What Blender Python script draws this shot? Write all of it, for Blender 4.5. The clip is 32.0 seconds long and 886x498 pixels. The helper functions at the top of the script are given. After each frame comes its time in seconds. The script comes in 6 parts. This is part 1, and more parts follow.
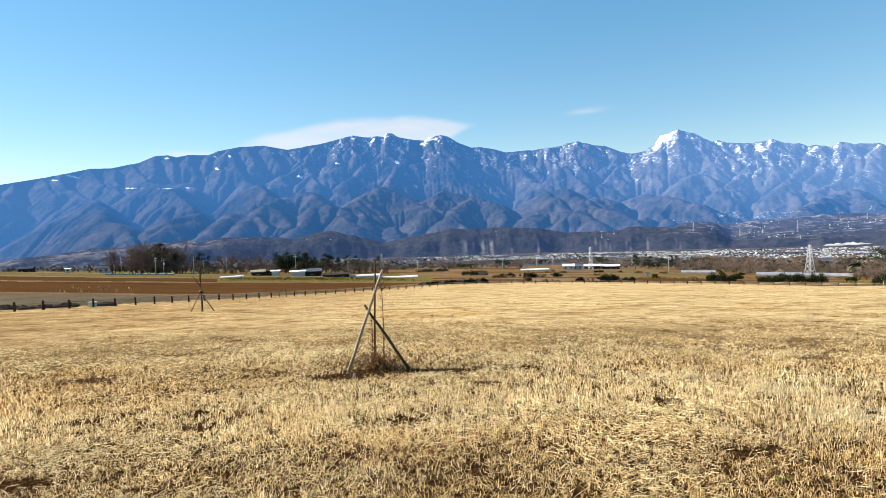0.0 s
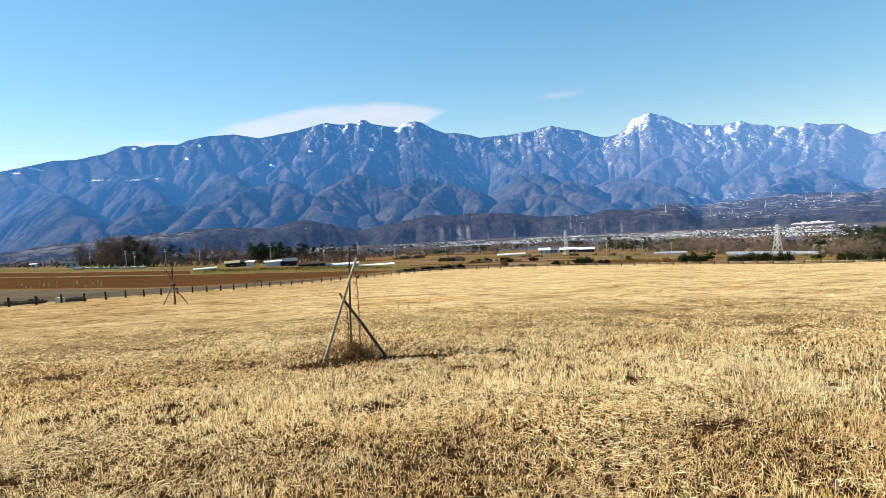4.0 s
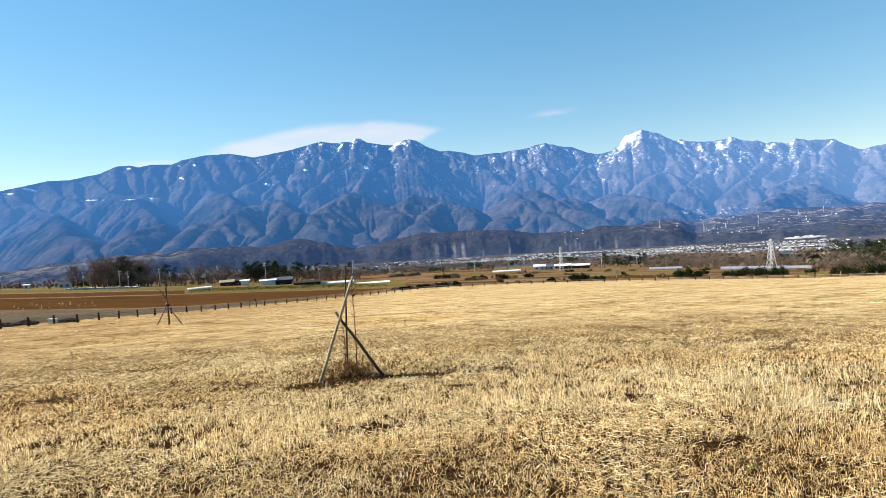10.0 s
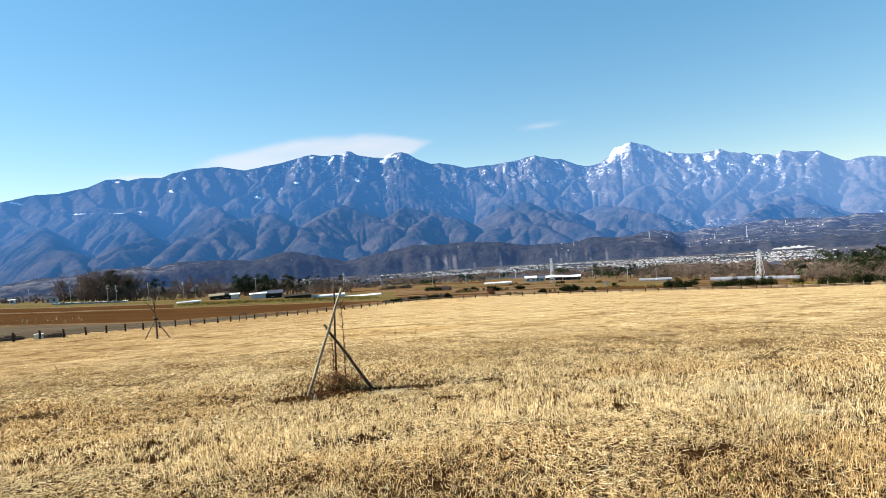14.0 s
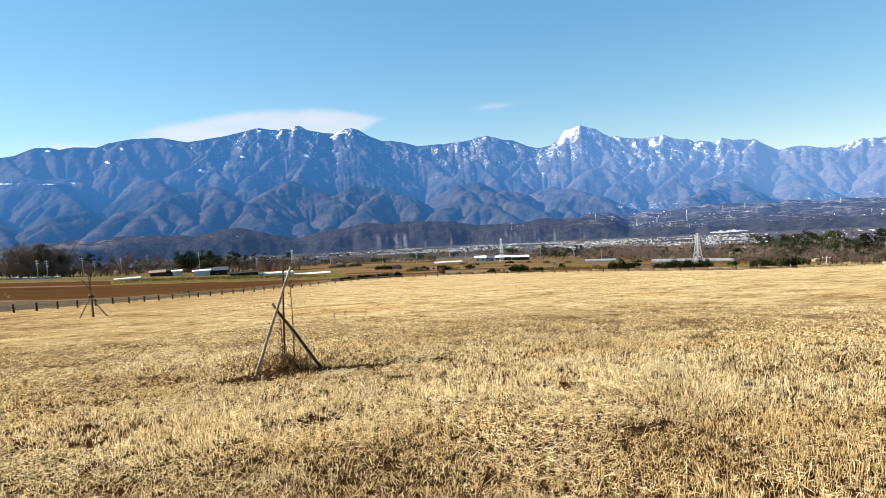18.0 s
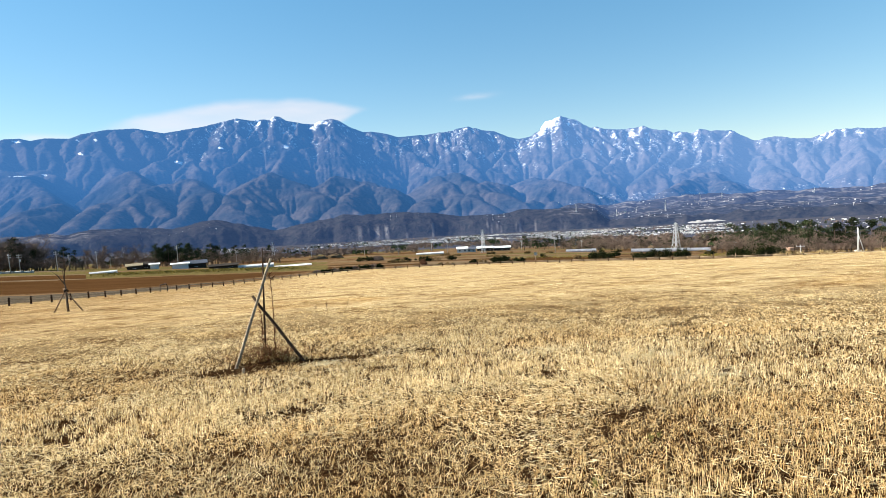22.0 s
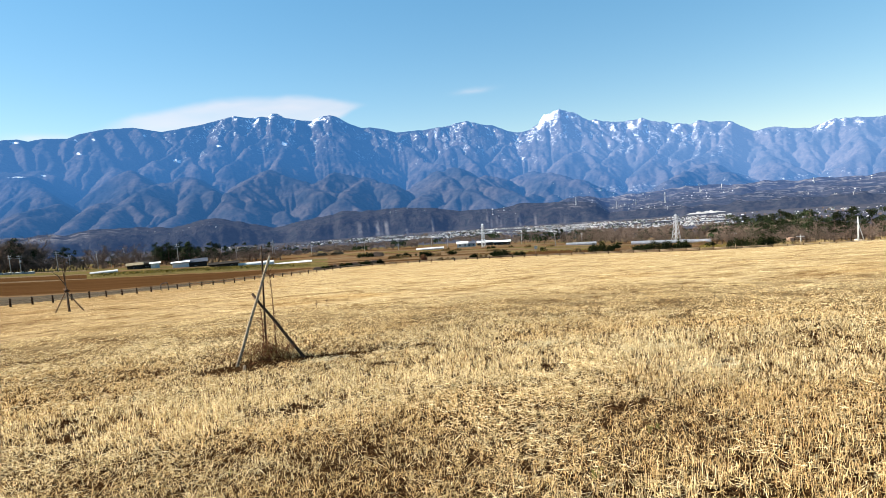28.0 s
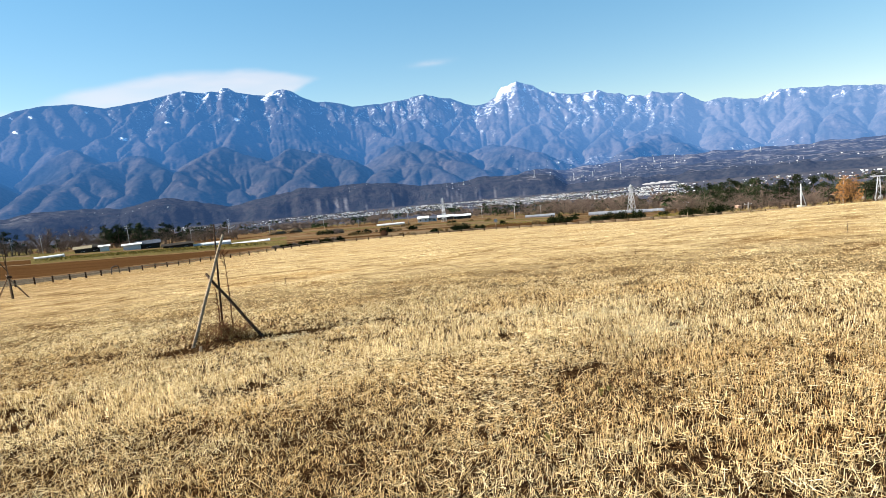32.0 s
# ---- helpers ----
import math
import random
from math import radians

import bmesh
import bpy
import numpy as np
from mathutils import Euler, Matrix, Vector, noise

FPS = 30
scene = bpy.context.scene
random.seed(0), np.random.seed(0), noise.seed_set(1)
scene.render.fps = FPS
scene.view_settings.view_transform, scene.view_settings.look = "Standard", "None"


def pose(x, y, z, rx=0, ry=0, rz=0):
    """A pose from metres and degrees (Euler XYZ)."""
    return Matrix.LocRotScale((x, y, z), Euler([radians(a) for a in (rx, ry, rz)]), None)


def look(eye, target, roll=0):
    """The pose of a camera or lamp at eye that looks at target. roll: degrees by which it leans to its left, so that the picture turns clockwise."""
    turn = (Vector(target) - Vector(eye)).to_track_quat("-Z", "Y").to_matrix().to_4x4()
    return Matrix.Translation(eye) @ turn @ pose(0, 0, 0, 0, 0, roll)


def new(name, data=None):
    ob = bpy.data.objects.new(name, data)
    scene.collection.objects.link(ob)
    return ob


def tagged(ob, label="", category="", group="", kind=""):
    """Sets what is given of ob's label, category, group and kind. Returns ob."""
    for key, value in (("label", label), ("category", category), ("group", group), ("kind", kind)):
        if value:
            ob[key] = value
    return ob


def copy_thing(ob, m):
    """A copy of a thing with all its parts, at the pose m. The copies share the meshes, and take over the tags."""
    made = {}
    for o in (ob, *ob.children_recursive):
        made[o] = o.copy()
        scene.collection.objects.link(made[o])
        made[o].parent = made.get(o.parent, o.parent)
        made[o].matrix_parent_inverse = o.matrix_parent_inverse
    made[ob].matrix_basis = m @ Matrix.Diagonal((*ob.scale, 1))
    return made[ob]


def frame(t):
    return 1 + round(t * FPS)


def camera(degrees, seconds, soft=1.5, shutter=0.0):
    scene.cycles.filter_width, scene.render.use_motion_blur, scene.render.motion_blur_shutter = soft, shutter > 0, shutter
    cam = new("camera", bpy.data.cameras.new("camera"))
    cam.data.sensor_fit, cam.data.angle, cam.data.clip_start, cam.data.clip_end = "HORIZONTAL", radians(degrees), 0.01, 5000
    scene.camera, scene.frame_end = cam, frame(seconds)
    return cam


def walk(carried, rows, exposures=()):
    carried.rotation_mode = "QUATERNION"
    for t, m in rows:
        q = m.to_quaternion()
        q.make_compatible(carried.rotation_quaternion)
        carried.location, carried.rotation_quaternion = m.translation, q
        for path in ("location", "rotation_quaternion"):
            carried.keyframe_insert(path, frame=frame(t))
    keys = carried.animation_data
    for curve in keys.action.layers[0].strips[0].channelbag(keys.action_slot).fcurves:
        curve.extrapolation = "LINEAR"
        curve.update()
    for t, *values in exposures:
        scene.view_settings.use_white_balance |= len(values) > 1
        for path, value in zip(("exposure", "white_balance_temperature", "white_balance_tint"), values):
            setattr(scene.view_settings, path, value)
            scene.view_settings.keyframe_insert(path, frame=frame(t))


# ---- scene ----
cam = camera(76.18, 32.0, soft=0.5)

# the way: seconds, eye x y z, heading, tilt and lean in degrees
PATH = [
    (0.0, -0.046, -0.017, 1.559, 0.04, -2.73, -2.44),
    (0.5, -0.038, -0.014, 1.566, 0.50, -3.52, -2.96),
    (1.0, -0.031, -0.033, 1.564, 0.40, -3.29, -3.14),
    (1.5, -0.024, -0.028, 1.565, 1.42, -2.87, -2.91),
    (2.0, -0.024, -0.028, 1.558, 1.61, -2.64, -2.60),
    (2.5, -0.003, -0.024, 1.555, 4.45, -2.93, -2.78),
    (3.0, -0.009, -0.020, 1.550, 2.51, -3.02, -3.22),
    (3.5, -0.007, -0.019, 1.553, 2.39, -3.58, -3.54),
    (5.5, -0.030, 0.008, 1.550, 1.66, -5.22, -3.41),
    (6.0, -0.050, 0.017, 1.559, 0.93, -3.87, -3.39),
    (6.5, -0.036, 0.019, 1.558, 0.76, -2.93, -4.73),
    (7.0, -0.028, 0.011, 1.557, 1.58, -2.56, -4.72),
    (7.5, -0.020, 0.014, 1.556, 3.03, -3.69, -4.04),
    (8.0, -0.023, 0.012, 1.553, 3.17, -3.29, -2.83),
    (8.5, -0.027, 0.012, 1.555, 3.18, -3.71, -3.25),
    (9.0, -0.033, 0.004, 1.553, 2.59, -2.96, -3.58),
    (9.5, -0.026, -0.000, 1.558, 2.95, -2.11, -3.88),
    (10.0, -0.024, 0.002, 1.556, 2.93, -2.50, -3.98),
    (10.5, -0.023, 0.002, 1.555, 3.10, -2.79, -4.49),
    (11.0, -0.032, 0.003, 1.556, 2.04, -2.28, -4.38),
    (11.5, -0.017, 0.001, 1.551, 3.12, -2.78, -3.62),
    (12.0, -0.019, -0.001, 1.543, 2.52, -3.09, -3.95),
    (12.5, 0.002, -0.004, 1.547, 3.60, -4.90, -3.90),
    (13.0, 0.004, -0.006, 1.543, 4.27, -5.30, -4.41),
    (13.5, 0.013, -0.019, 1.552, 2.95, -3.97, -4.89),
    (14.0, 0.019, -0.033, 1.545, 3.90, -1.33, -4.26),
    (14.5, 0.011, -0.010, 1.536, 3.91, -3.55, -3.85),
    (15.0, 0.014, 0.002, 1.539, 4.31, -5.35, -3.17),
    (15.5, 0.003, 0.008, 1.552, 7.08, -4.53, -1.50),
    (17.5, -0.016, -0.004, 1.567, 8.15, -3.98, -2.99),
    (18.0, -0.001, -0.001, 1.560, 8.75, -3.78, -3.21),
    (18.5, 0.005, -0.005, 1.556, 8.37, -4.55, -3.92),
    (19.0, 0.018, -0.000, 1.549, 9.66, -5.61, -3.79),
    (19.5, 0.024, -0.005, 1.547, 10.15, -6.17, -3.86),
    (20.0, 0.025, -0.013, 1.542, 9.69, -6.16, -3.45),
    (20.5, 0.030, -0.006, 1.547, 9.10, -5.98, -4.97),
    (21.0, 0.028, 0.008, 1.553, 9.41, -6.71, -4.65),
    (21.5, 0.029, 0.020, 1.550, 10.90, -5.29, -3.71),
    (22.0, 0.002, 0.020, 1.547, 10.55, -4.78, -3.45),
    (22.5, 0.003, 0.019, 1.540, 8.65, -5.63, -3.69),
    (23.0, 0.005, 0.025, 1.538, 9.28, -5.82, -4.37),
    (23.5, 0.010, 0.026, 1.534, 9.53, -6.95, -4.30),
    (24.0, 0.004, 0.022, 1.536, 8.84, -7.50, -3.67),
    (24.5, 0.017, 0.021, 1.538, 9.90, -7.34, -4.08),
    (25.0, 0.016, 0.019, 1.538, 9.28, -6.56, -4.35),
    (25.5, 0.012, 0.023, 1.546, 9.25, -6.16, -4.19),
    (26.0, 0.012, 0.010, 1.551, 9.14, -5.66, -4.38),
    (26.5, 0.021, 0.010, 1.553, 10.38, -4.77, -4.64),
    (28.5, 0.021, 0.007, 1.545, 10.66, -5.37, -4.04),
    (29.0, 0.020, 0.005, 1.551, 11.55, -5.07, -4.37),
    (29.5, 0.019, 0.003, 1.551, 10.96, -4.41, -4.12),
    (30.0, 0.010, 0.003, 1.551, 10.60, -4.52, -4.09),
    (30.5, 0.022, 0.004, 1.546, 10.44, -5.31, -4.35),
    (31.0, 0.041, -0.010, 1.539, 11.37, -5.87, -4.54),
    (31.5, 0.057, -0.013, 1.540, 12.84, -6.04, -4.77),
    (32.0, 0.070, -0.015, 1.529, 14.24, -8.15, -5.26),
]


def bearing(az, el=0.0):
    a, e = radians(az), radians(el)
    return Vector((math.sin(a) * math.cos(e), math.cos(a) * math.cos(e), math.sin(e)))


walk(cam, [(t, look((x, y, z), Vector((x, y, z)) + bearing(h, tilt), lean)) for t, x, y, z, h, tilt, lean in PATH],
     [(0.0, 1.86, 6450, 9), (32.0, 1.86, 6450, 9)])

# ---- world, sun ----
SUN_AZ, SUN_EL = -70.0, 29.0
world = bpy.data.worlds.new("world")
scene.world = world
world.use_nodes = True
wn = world.node_tree.nodes
sky = wn.new("ShaderNodeTexSky")
sky.sky_type, sky.sun_disc = "NISHITA", False
sky.sun_elevation, sky.sun_rotation = radians(SUN_EL), radians(SUN_AZ)
sky.altitude, sky.air_density, sky.dust_density, sky.ozone_density = 650, 1.0, 0.05, 1.6
wn["Background"].inputs["Strength"].default_value = 0.092
tone = wn.new("ShaderNodeHueSaturation")
tone.inputs["Hue"].default_value, tone.inputs["Saturation"].default_value = 0.4940, 1.74
even = wn.new("ShaderNodeGamma")
even.inputs["Gamma"].default_value = 0.57
world.node_tree.links.new(sky.outputs["Color"], even.inputs["Color"])
world.node_tree.links.new(even.outputs["Color"], tone.inputs["Color"])
world.node_tree.links.new(tone.outputs["Color"], wn["Background"].inputs["Color"])
sun = new("sun", bpy.data.lights.new("sun", "SUN"))
sun.data.energy, sun.data.angle, sun.data.color = 5.0, radians(0.5), (1.0, 0.93, 0.82)
sun.matrix_world = look(bearing(SUN_AZ, SUN_EL) * 50, (0, 0, 0))


# ---- noise on arrays ----
def lattice(ix, iy, seed):
    h = (ix.astype(np.int64) * 374761393 + iy.astype(np.int64) * 668265263 + seed * 1442695041) & 0x7FFFFFFF
    h = ((h ^ (h >> 13)) * 1274126177) & 0x7FFFFFFF
    h = ((h ^ (h >> 16)) * 1103515245 + 12345) & 0x7FFFFFFF
    return (h >> 7) % 65536 / 65535.0


def vnoise(x, y, seed=0):
    x, y = np.asarray(x, float), np.asarray(y, float)
    ix, iy = np.floor(x), np.floor(y)
    u, v = x - ix, y - iy
    u, v = u * u * (3 - 2 * u), v * v * (3 - 2 * v)
    a, b = lattice(ix, iy, seed), lattice(ix + 1, iy, seed)
    c, d = lattice(ix, iy + 1, seed), lattice(ix + 1, iy + 1, seed)
    return (a + (b - a) * u) * (1 - v) + (c + (d - c) * u) * v


def fbm(x, y, octaves=4, seed=0, gain=0.5):
    total, amp, norm = 0.0, 1.0, 0.0
    for k in range(octaves):
        total = total + amp * vnoise(x * 2 ** k + 17.3 * k, y * 2 ** k - 9.1 * k, seed + k)
        norm += amp
        amp *= gain
    return total / norm


def smooth(a, b, x):
    u = np.clip((x - a) / (b - a), 0, 1)
    return u * u * (3 - 2 * u)


# ---- materials ----
def material(name, rough=0.9):
    m = bpy.data.materials.new(name)
    m.use_nodes = True
    bsdf = m.node_tree.nodes["Principled BSDF"]
    bsdf.inputs["Roughness"].default_value = rough
    bsdf.inputs["Specular IOR Level"].default_value = 0.0 if rough >= 0.69 else 0.3
    return m, m.node_tree, bsdf


def ramp(tree, source, stops):
    node = tree.nodes.new("ShaderNodeValToRGB")
    while len(node.color_ramp.elements) < len(stops):
        node.color_ramp.elements.new(0.5)
    for e, (p, c) in zip(node.color_ramp.elements, stops):
        e.position, e.color = p, (*c, 1)
    tree.links.new(source, node.inputs["Fac"])
    return node.outputs["Color"]


def noise_node(tree, scale, detail=4, rough=0.6, stretch=None, coord="Object"):
    tc = tree.nodes.new("ShaderNodeTexCoord")
    out = tc.outputs[coord]
    if stretch:
        mp = tree.nodes.new("ShaderNodeMapping")
        mp.inputs["Scale"].default_value = stretch
        tree.links.new(out, mp.inputs["Vector"])
        out = mp.outputs["Vector"]
    n = tree.nodes.new("ShaderNodeTexNoise")
    n.inputs["Scale"].default_value, n.inputs["Detail"].default_value, n.inputs["Roughness"].default_value = scale, detail, rough
    tree.links.new(out, n.inputs["Vector"])
    return n.outputs["Fac"]


def mix(tree, fac, a, b, how="MIX"):
    n = tree.nodes.new("ShaderNodeMix")
    n.data_type, n.blend_type = "RGBA", how
    for socket, value in ((n.inputs[0], fac), (n.inputs[6], a), (n.inputs[7], b)):
        if isinstance(value, (int, float)):
            socket.default_value = value
        elif isinstance(value, tuple):
            socket.default_value = (*value, 1)
        else:
            tree.links.new(value, socket)
    return n.outputs[2]


def bump(tree, bsdf, height, strength=0.5, distance=0.02):
    b = tree.nodes.new("ShaderNodeBump")
    b.inputs["Strength"].default_value, b.inputs["Distance"].default_value = strength, distance
    tree.links.new(height, b.inputs["Height"])
    tree.links.new(b.outputs["Normal"], bsdf.inputs["Normal"])


def plain(name, dark, light, scale=8.0, rough=0.85, metal=0.0, relief=0.3, stretch=None, spread=0.25, depth=0.01):
    """A mottled material: two tones of noise at two scales, with a fine relief and a little change from piece to piece."""
    m, tree, bsdf = material(name, rough)
    fine = noise_node(tree, scale, 5, 0.65, stretch)
    coarse = noise_node(tree, scale * 0.17, 3, 0.5, stretch)
    colour = ramp(tree, fine, [(0.3, dark), (0.7, light)])
    grey = ramp(tree, coarse, [(0.3, (1 - spread,) * 3), (0.75, (1.0,) * 3)])
    colour = mix(tree, 1.0, colour, grey, "MULTIPLY")
    info = tree.nodes.new("ShaderNodeObjectInfo")
    vary = ramp(tree, info.outputs["Random"], [(0.0, (0.85 - spread * 0.7,) * 3), (1.0, (0.87,) * 3)])
    tree.links.new(mix(tree, 1.0, colour, vary, "MULTIPLY"), bsdf.inputs["Base Color"])
    bsdf.inputs["Metallic"].default_value = metal
    bump(tree, bsdf, fine, relief, depth)
    return m


def straw_ground():
    m, tree, bsdf = material("dry_grass_mat", 0.95)
    fine = noise_node(tree, 30.0, 6, 0.78)
    mid = noise_node(tree, 2.6, 5, 0.7)
    wide = noise_node(tree, 0.16, 5, 0.6, (1.0, 1.6, 1.0))
    # dark litter and soil under the stubble, deepened to paint shade between stems
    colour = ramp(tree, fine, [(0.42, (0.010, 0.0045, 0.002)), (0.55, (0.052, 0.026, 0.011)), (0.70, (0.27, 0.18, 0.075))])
    tint = ramp(tree, wide, [(0.3, (0.88, 0.78, 0.64)), (0.5, (1.0, 1.0, 1.0)), (0.7, (1.08, 1.06, 1.0))])
    colour = mix(tree, 1.0, colour, tint, "MULTIPLY")
    # the slope further down is an unbroken thatch, the part on top is cut to stubble
    thatch = ramp(tree, fine, [(0.32, (0.21, 0.147, 0.074)), (0.62, (0.53, 0.426, 0.250))])
    thatch = mix(tree, 1.0, thatch, tint, "MULTIPLY")
    worn = ramp(tree, noise_node(tree, 0.7, 8, 0.75, (0.6, 1.0, 1.0)), [(0.38, (0.50, 0.40, 0.30)), (0.47, (0.88, 0.84, 0.78)), (0.60, (1.12, 1.10, 1.06))])
    thatch = mix(tree, 1.0, thatch, worn, "MULTIPLY")
    fleck = ramp(tree, mid, [(0.38, (0.42, 0.33, 0.25)), (0.46, (0.88, 0.85, 0.81)), (0.62, (1.12, 1.10, 1.06))])
    thatch = mix(tree, 1.0, thatch, fleck, "MULTIPLY")
    tc = tree.nodes.new("ShaderNodeTexCoord")
    away = tree.nodes.new("ShaderNodeVectorMath")
    away.operation = "LENGTH"
    tree.links.new(tc.outputs["Object"], away.inputs[0])
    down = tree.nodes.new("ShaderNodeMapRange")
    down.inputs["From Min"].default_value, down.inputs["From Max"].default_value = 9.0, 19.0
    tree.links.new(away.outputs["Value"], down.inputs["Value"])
    split = tree.nodes.new("ShaderNodeSeparateXYZ")
    tree.links.new(tc.outputs["Object"], split.inputs[0])
    road_side = tree.nodes.new("ShaderNodeMapRange")
    road_side.inputs["From Min"].default_value, road_side.inputs["From Max"].default_value = -2.0, -14.0
    tree.links.new(split.outputs["X"], road_side.inputs["Value"])
    thatch = mix(tree, road_side.outputs["Result"], thatch, mix(tree, 1.0, thatch, (0.74, 0.69, 0.66), "MULTIPLY"))
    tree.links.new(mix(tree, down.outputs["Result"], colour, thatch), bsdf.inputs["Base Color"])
    bump(tree, bsdf, fine, 0.9, 0.06)
    return m


def blade_material(name, low, mid_tone, high):
    m, tree, bsdf = material(name, 0.7)
    at = tree.nodes.new("ShaderNodeAttribute")
    at.attribute_name = "tone"
    colour = ramp(tree, at.outputs["Fac"], [(0.0, low), (0.5, mid_tone), (1.0, high)])
    warm = tree.nodes.new("ShaderNodeAttribute")
    warm.attribute_name = "warm"
    colour = mix(tree, warm.outputs["Fac"], colour, mix(tree, 1.0, colour, (0.90, 0.74, 0.54), "MULTIPLY"))
    tree.links.new(colour, bsdf.inputs["Base Color"])
    tl = tree.nodes.new("ShaderNodeBsdfTranslucent")
    tree.links.new(colour, tl.inputs["Color"])
    ms = tree.nodes.new("ShaderNodeMixShader")
    ms.inputs[0].default_value = 0.42
    tree.links.new(bsdf.outputs[0], ms.inputs[1])
    tree.links.new(tl.outputs[0], ms.inputs[2])
    tree.links.new(ms.outputs[0], tree.nodes["Material Output"].inputs["Surface"])
    return m


STRAW = straw_ground()
BLADE = blade_material("straw_blade_mat", (0.075, 0.033, 0.011), (0.565, 0.405, 0.19), (0.94, 0.80, 0.50))
TRODDEN = plain("trodden_grass_mat", (0.16, 0.105, 0.048), (0.46, 0.35, 0.185), 26.0, 0.95, relief=0.9, depth=0.05)
SOIL = plain("ploughed_soil_mat", (0.050, 0.024, 0.009), (0.105, 0.052, 0.021), 1.2, 0.95, relief=0.9, stretch=(0.12, 1.5, 1), depth=0.10)
ASPHALT = plain("asphalt_mat", (0.078, 0.060, 0.040), (0.13, 0.102, 0.070), 1.2, 0.95)
PLAIN_TAN = plain("dry_meadow_mat", (0.080, 0.046, 0.023), (0.22, 0.136, 0.068), 0.22, 0.95, relief=0.6, depth=0.2)
GREENISH = plain("winter_crop_mat", (0.070, 0.056, 0.020), (0.18, 0.14, 0.052), 0.8, 0.95, relief=0.6, depth=0.2)
DRY_BROWN = plain("dry_brown_field_mat", (0.10, 0.066, 0.037), (0.24, 0.17, 0.10), 0.22, 0.95, relief=0.6, depth=0.2)
# distance haze is painted into this base colour as extra blue
HAZED_LAND = plain("hazed_land_mat", (0.040, 0.050, 0.078), (0.095, 0.094, 0.115), 0.02, 0.95, relief=0.5, depth=6.0)
POLE_WOOD = plain("weathered_pole_mat", (0.19, 0.13, 0.08), (0.60, 0.47, 0.33), 9.0, 0.8, stretch=(6, 6, 0.7))
BROWN_POLE = plain("brown_pole_mat", (0.17, 0.105, 0.065), (0.42, 0.28, 0.18), 9.0, 0.85, stretch=(6, 6, 0.7))
DARK_POLE = plain("dark_pole_mat", (0.032, 0.021, 0.014), (0.13, 0.088, 0.06), 9.0, 0.85, stretch=(6, 6, 0.7))
DARK_WOOD = plain("dark_post_mat", (0.045, 0.028, 0.019), (0.12, 0.078, 0.054), 14.0, 0.85, stretch=(3, 3, 0.6))


# ---- the lie of the land ----
BEARINGS = np.array([-60, -38, -22, -5, 15, 30, 45, 60.0])
RANGES = np.array([40, 130, 260, 500, 1000, 1500, 2300, 4900.0])
FALL = np.array([
    [-5.2, -3.1, -2.6, -2.5, -2.5, -2.3, -2.0, -1.0],
    [-5.5, -3.1, -2.7, -2.5, -2.5, -2.3, -2.0, -1.0],
    [-7.0, -4.6, -4.0, -3.7, -3.2, -3.0, -2.4, -1.2],
    [-8.0, -5.7, -5.05, -4.6, -4.1, -3.7, -2.8, -1.4],
    [-8.0, -6.3, -5.6, -5.1, -4.3, -3.8, -3.0, -1.4],
    [-8.0, -6.45, -6.05, -5.65, -4.5, -3.8, -2.9, -1.4],
    [-8.0, -6.25, -6.1, -5.6, -4.2, -3.6, -2.5, -1.2],
    [-8.0, -5.9, -5.7, -5.2, -4.0, -3.3, -2.3, -1.2]])
EDGE_AZ = np.array([-180, -60, -38, -22, -16, -2, 5, 25, 60, 180.0])
EDGE_R = np.array([38, 38, 42, 58, 66, 92, 97, 101, 101, 101.0])


def land(x, y):
    """Height of the ground: the convex meadow inside its fence, the valley floor beyond it."""
    x, y = np.asarray(x, float), np.asarray(y, float)
    r = np.hypot(x, y) + 1e-6
    az = np.degrees(np.arctan2(x, y))
    cx, cy = np.clip(x, -110, 110), np.clip(y, -110, 110)
    meadow = (-0.02105 * cx - 0.07628 * cy + 0.0001832 * cx ** 2 + 0.0000998 * cx * cy - 0.0007648 * cy ** 2
              - 1.925e-6 * cx ** 3 - 4.17e-6 * cx ** 2 * cy - 1.321e-6 * cx * cy ** 2 + 5.929e-6 * cy ** 3)
    a = np.clip(np.interp(az, BEARINGS, np.arange(8)), 0, 6.999)
    b = np.clip(np.interp(np.log(r), np.log(RANGES), np.arange(8)), 0, 6.999)
    i, j = a.astype(int), b.astype(int)
    u, v = a - i, b - j
    el = (FALL[i, j] * (1 - u) + FALL[i + 1, j] * u) * (1 - v) + (FALL[i, j + 1] * (1 - u) + FALL[i + 1, j + 1] * u) * v
    valley = 1.55 + r * np.tan(np.radians(el))
    edge = np.interp(az, EDGE_AZ, EDGE_R)
    w = smooth(0, 1, (r - edge) / (edge * 0.16))
    rough = 0.10 * (fbm(x * 0.35, y * 0.35, 3, 5) - 0.5) * smooth(3, 12, r) * (1 - w)
    rough = rough + 1.5 * (fbm(x * 0.02, y * 0.02, 3, 8) - 0.5) * w * smooth(150, 400, r)
    return meadow * (1 - w) + valley * w + rough


def spot(az, r, up=0.0):
    x, y = r * math.sin(radians(az)), r * math.cos(radians(az))
    return Vector((x, y, float(land(x, y)) + up))


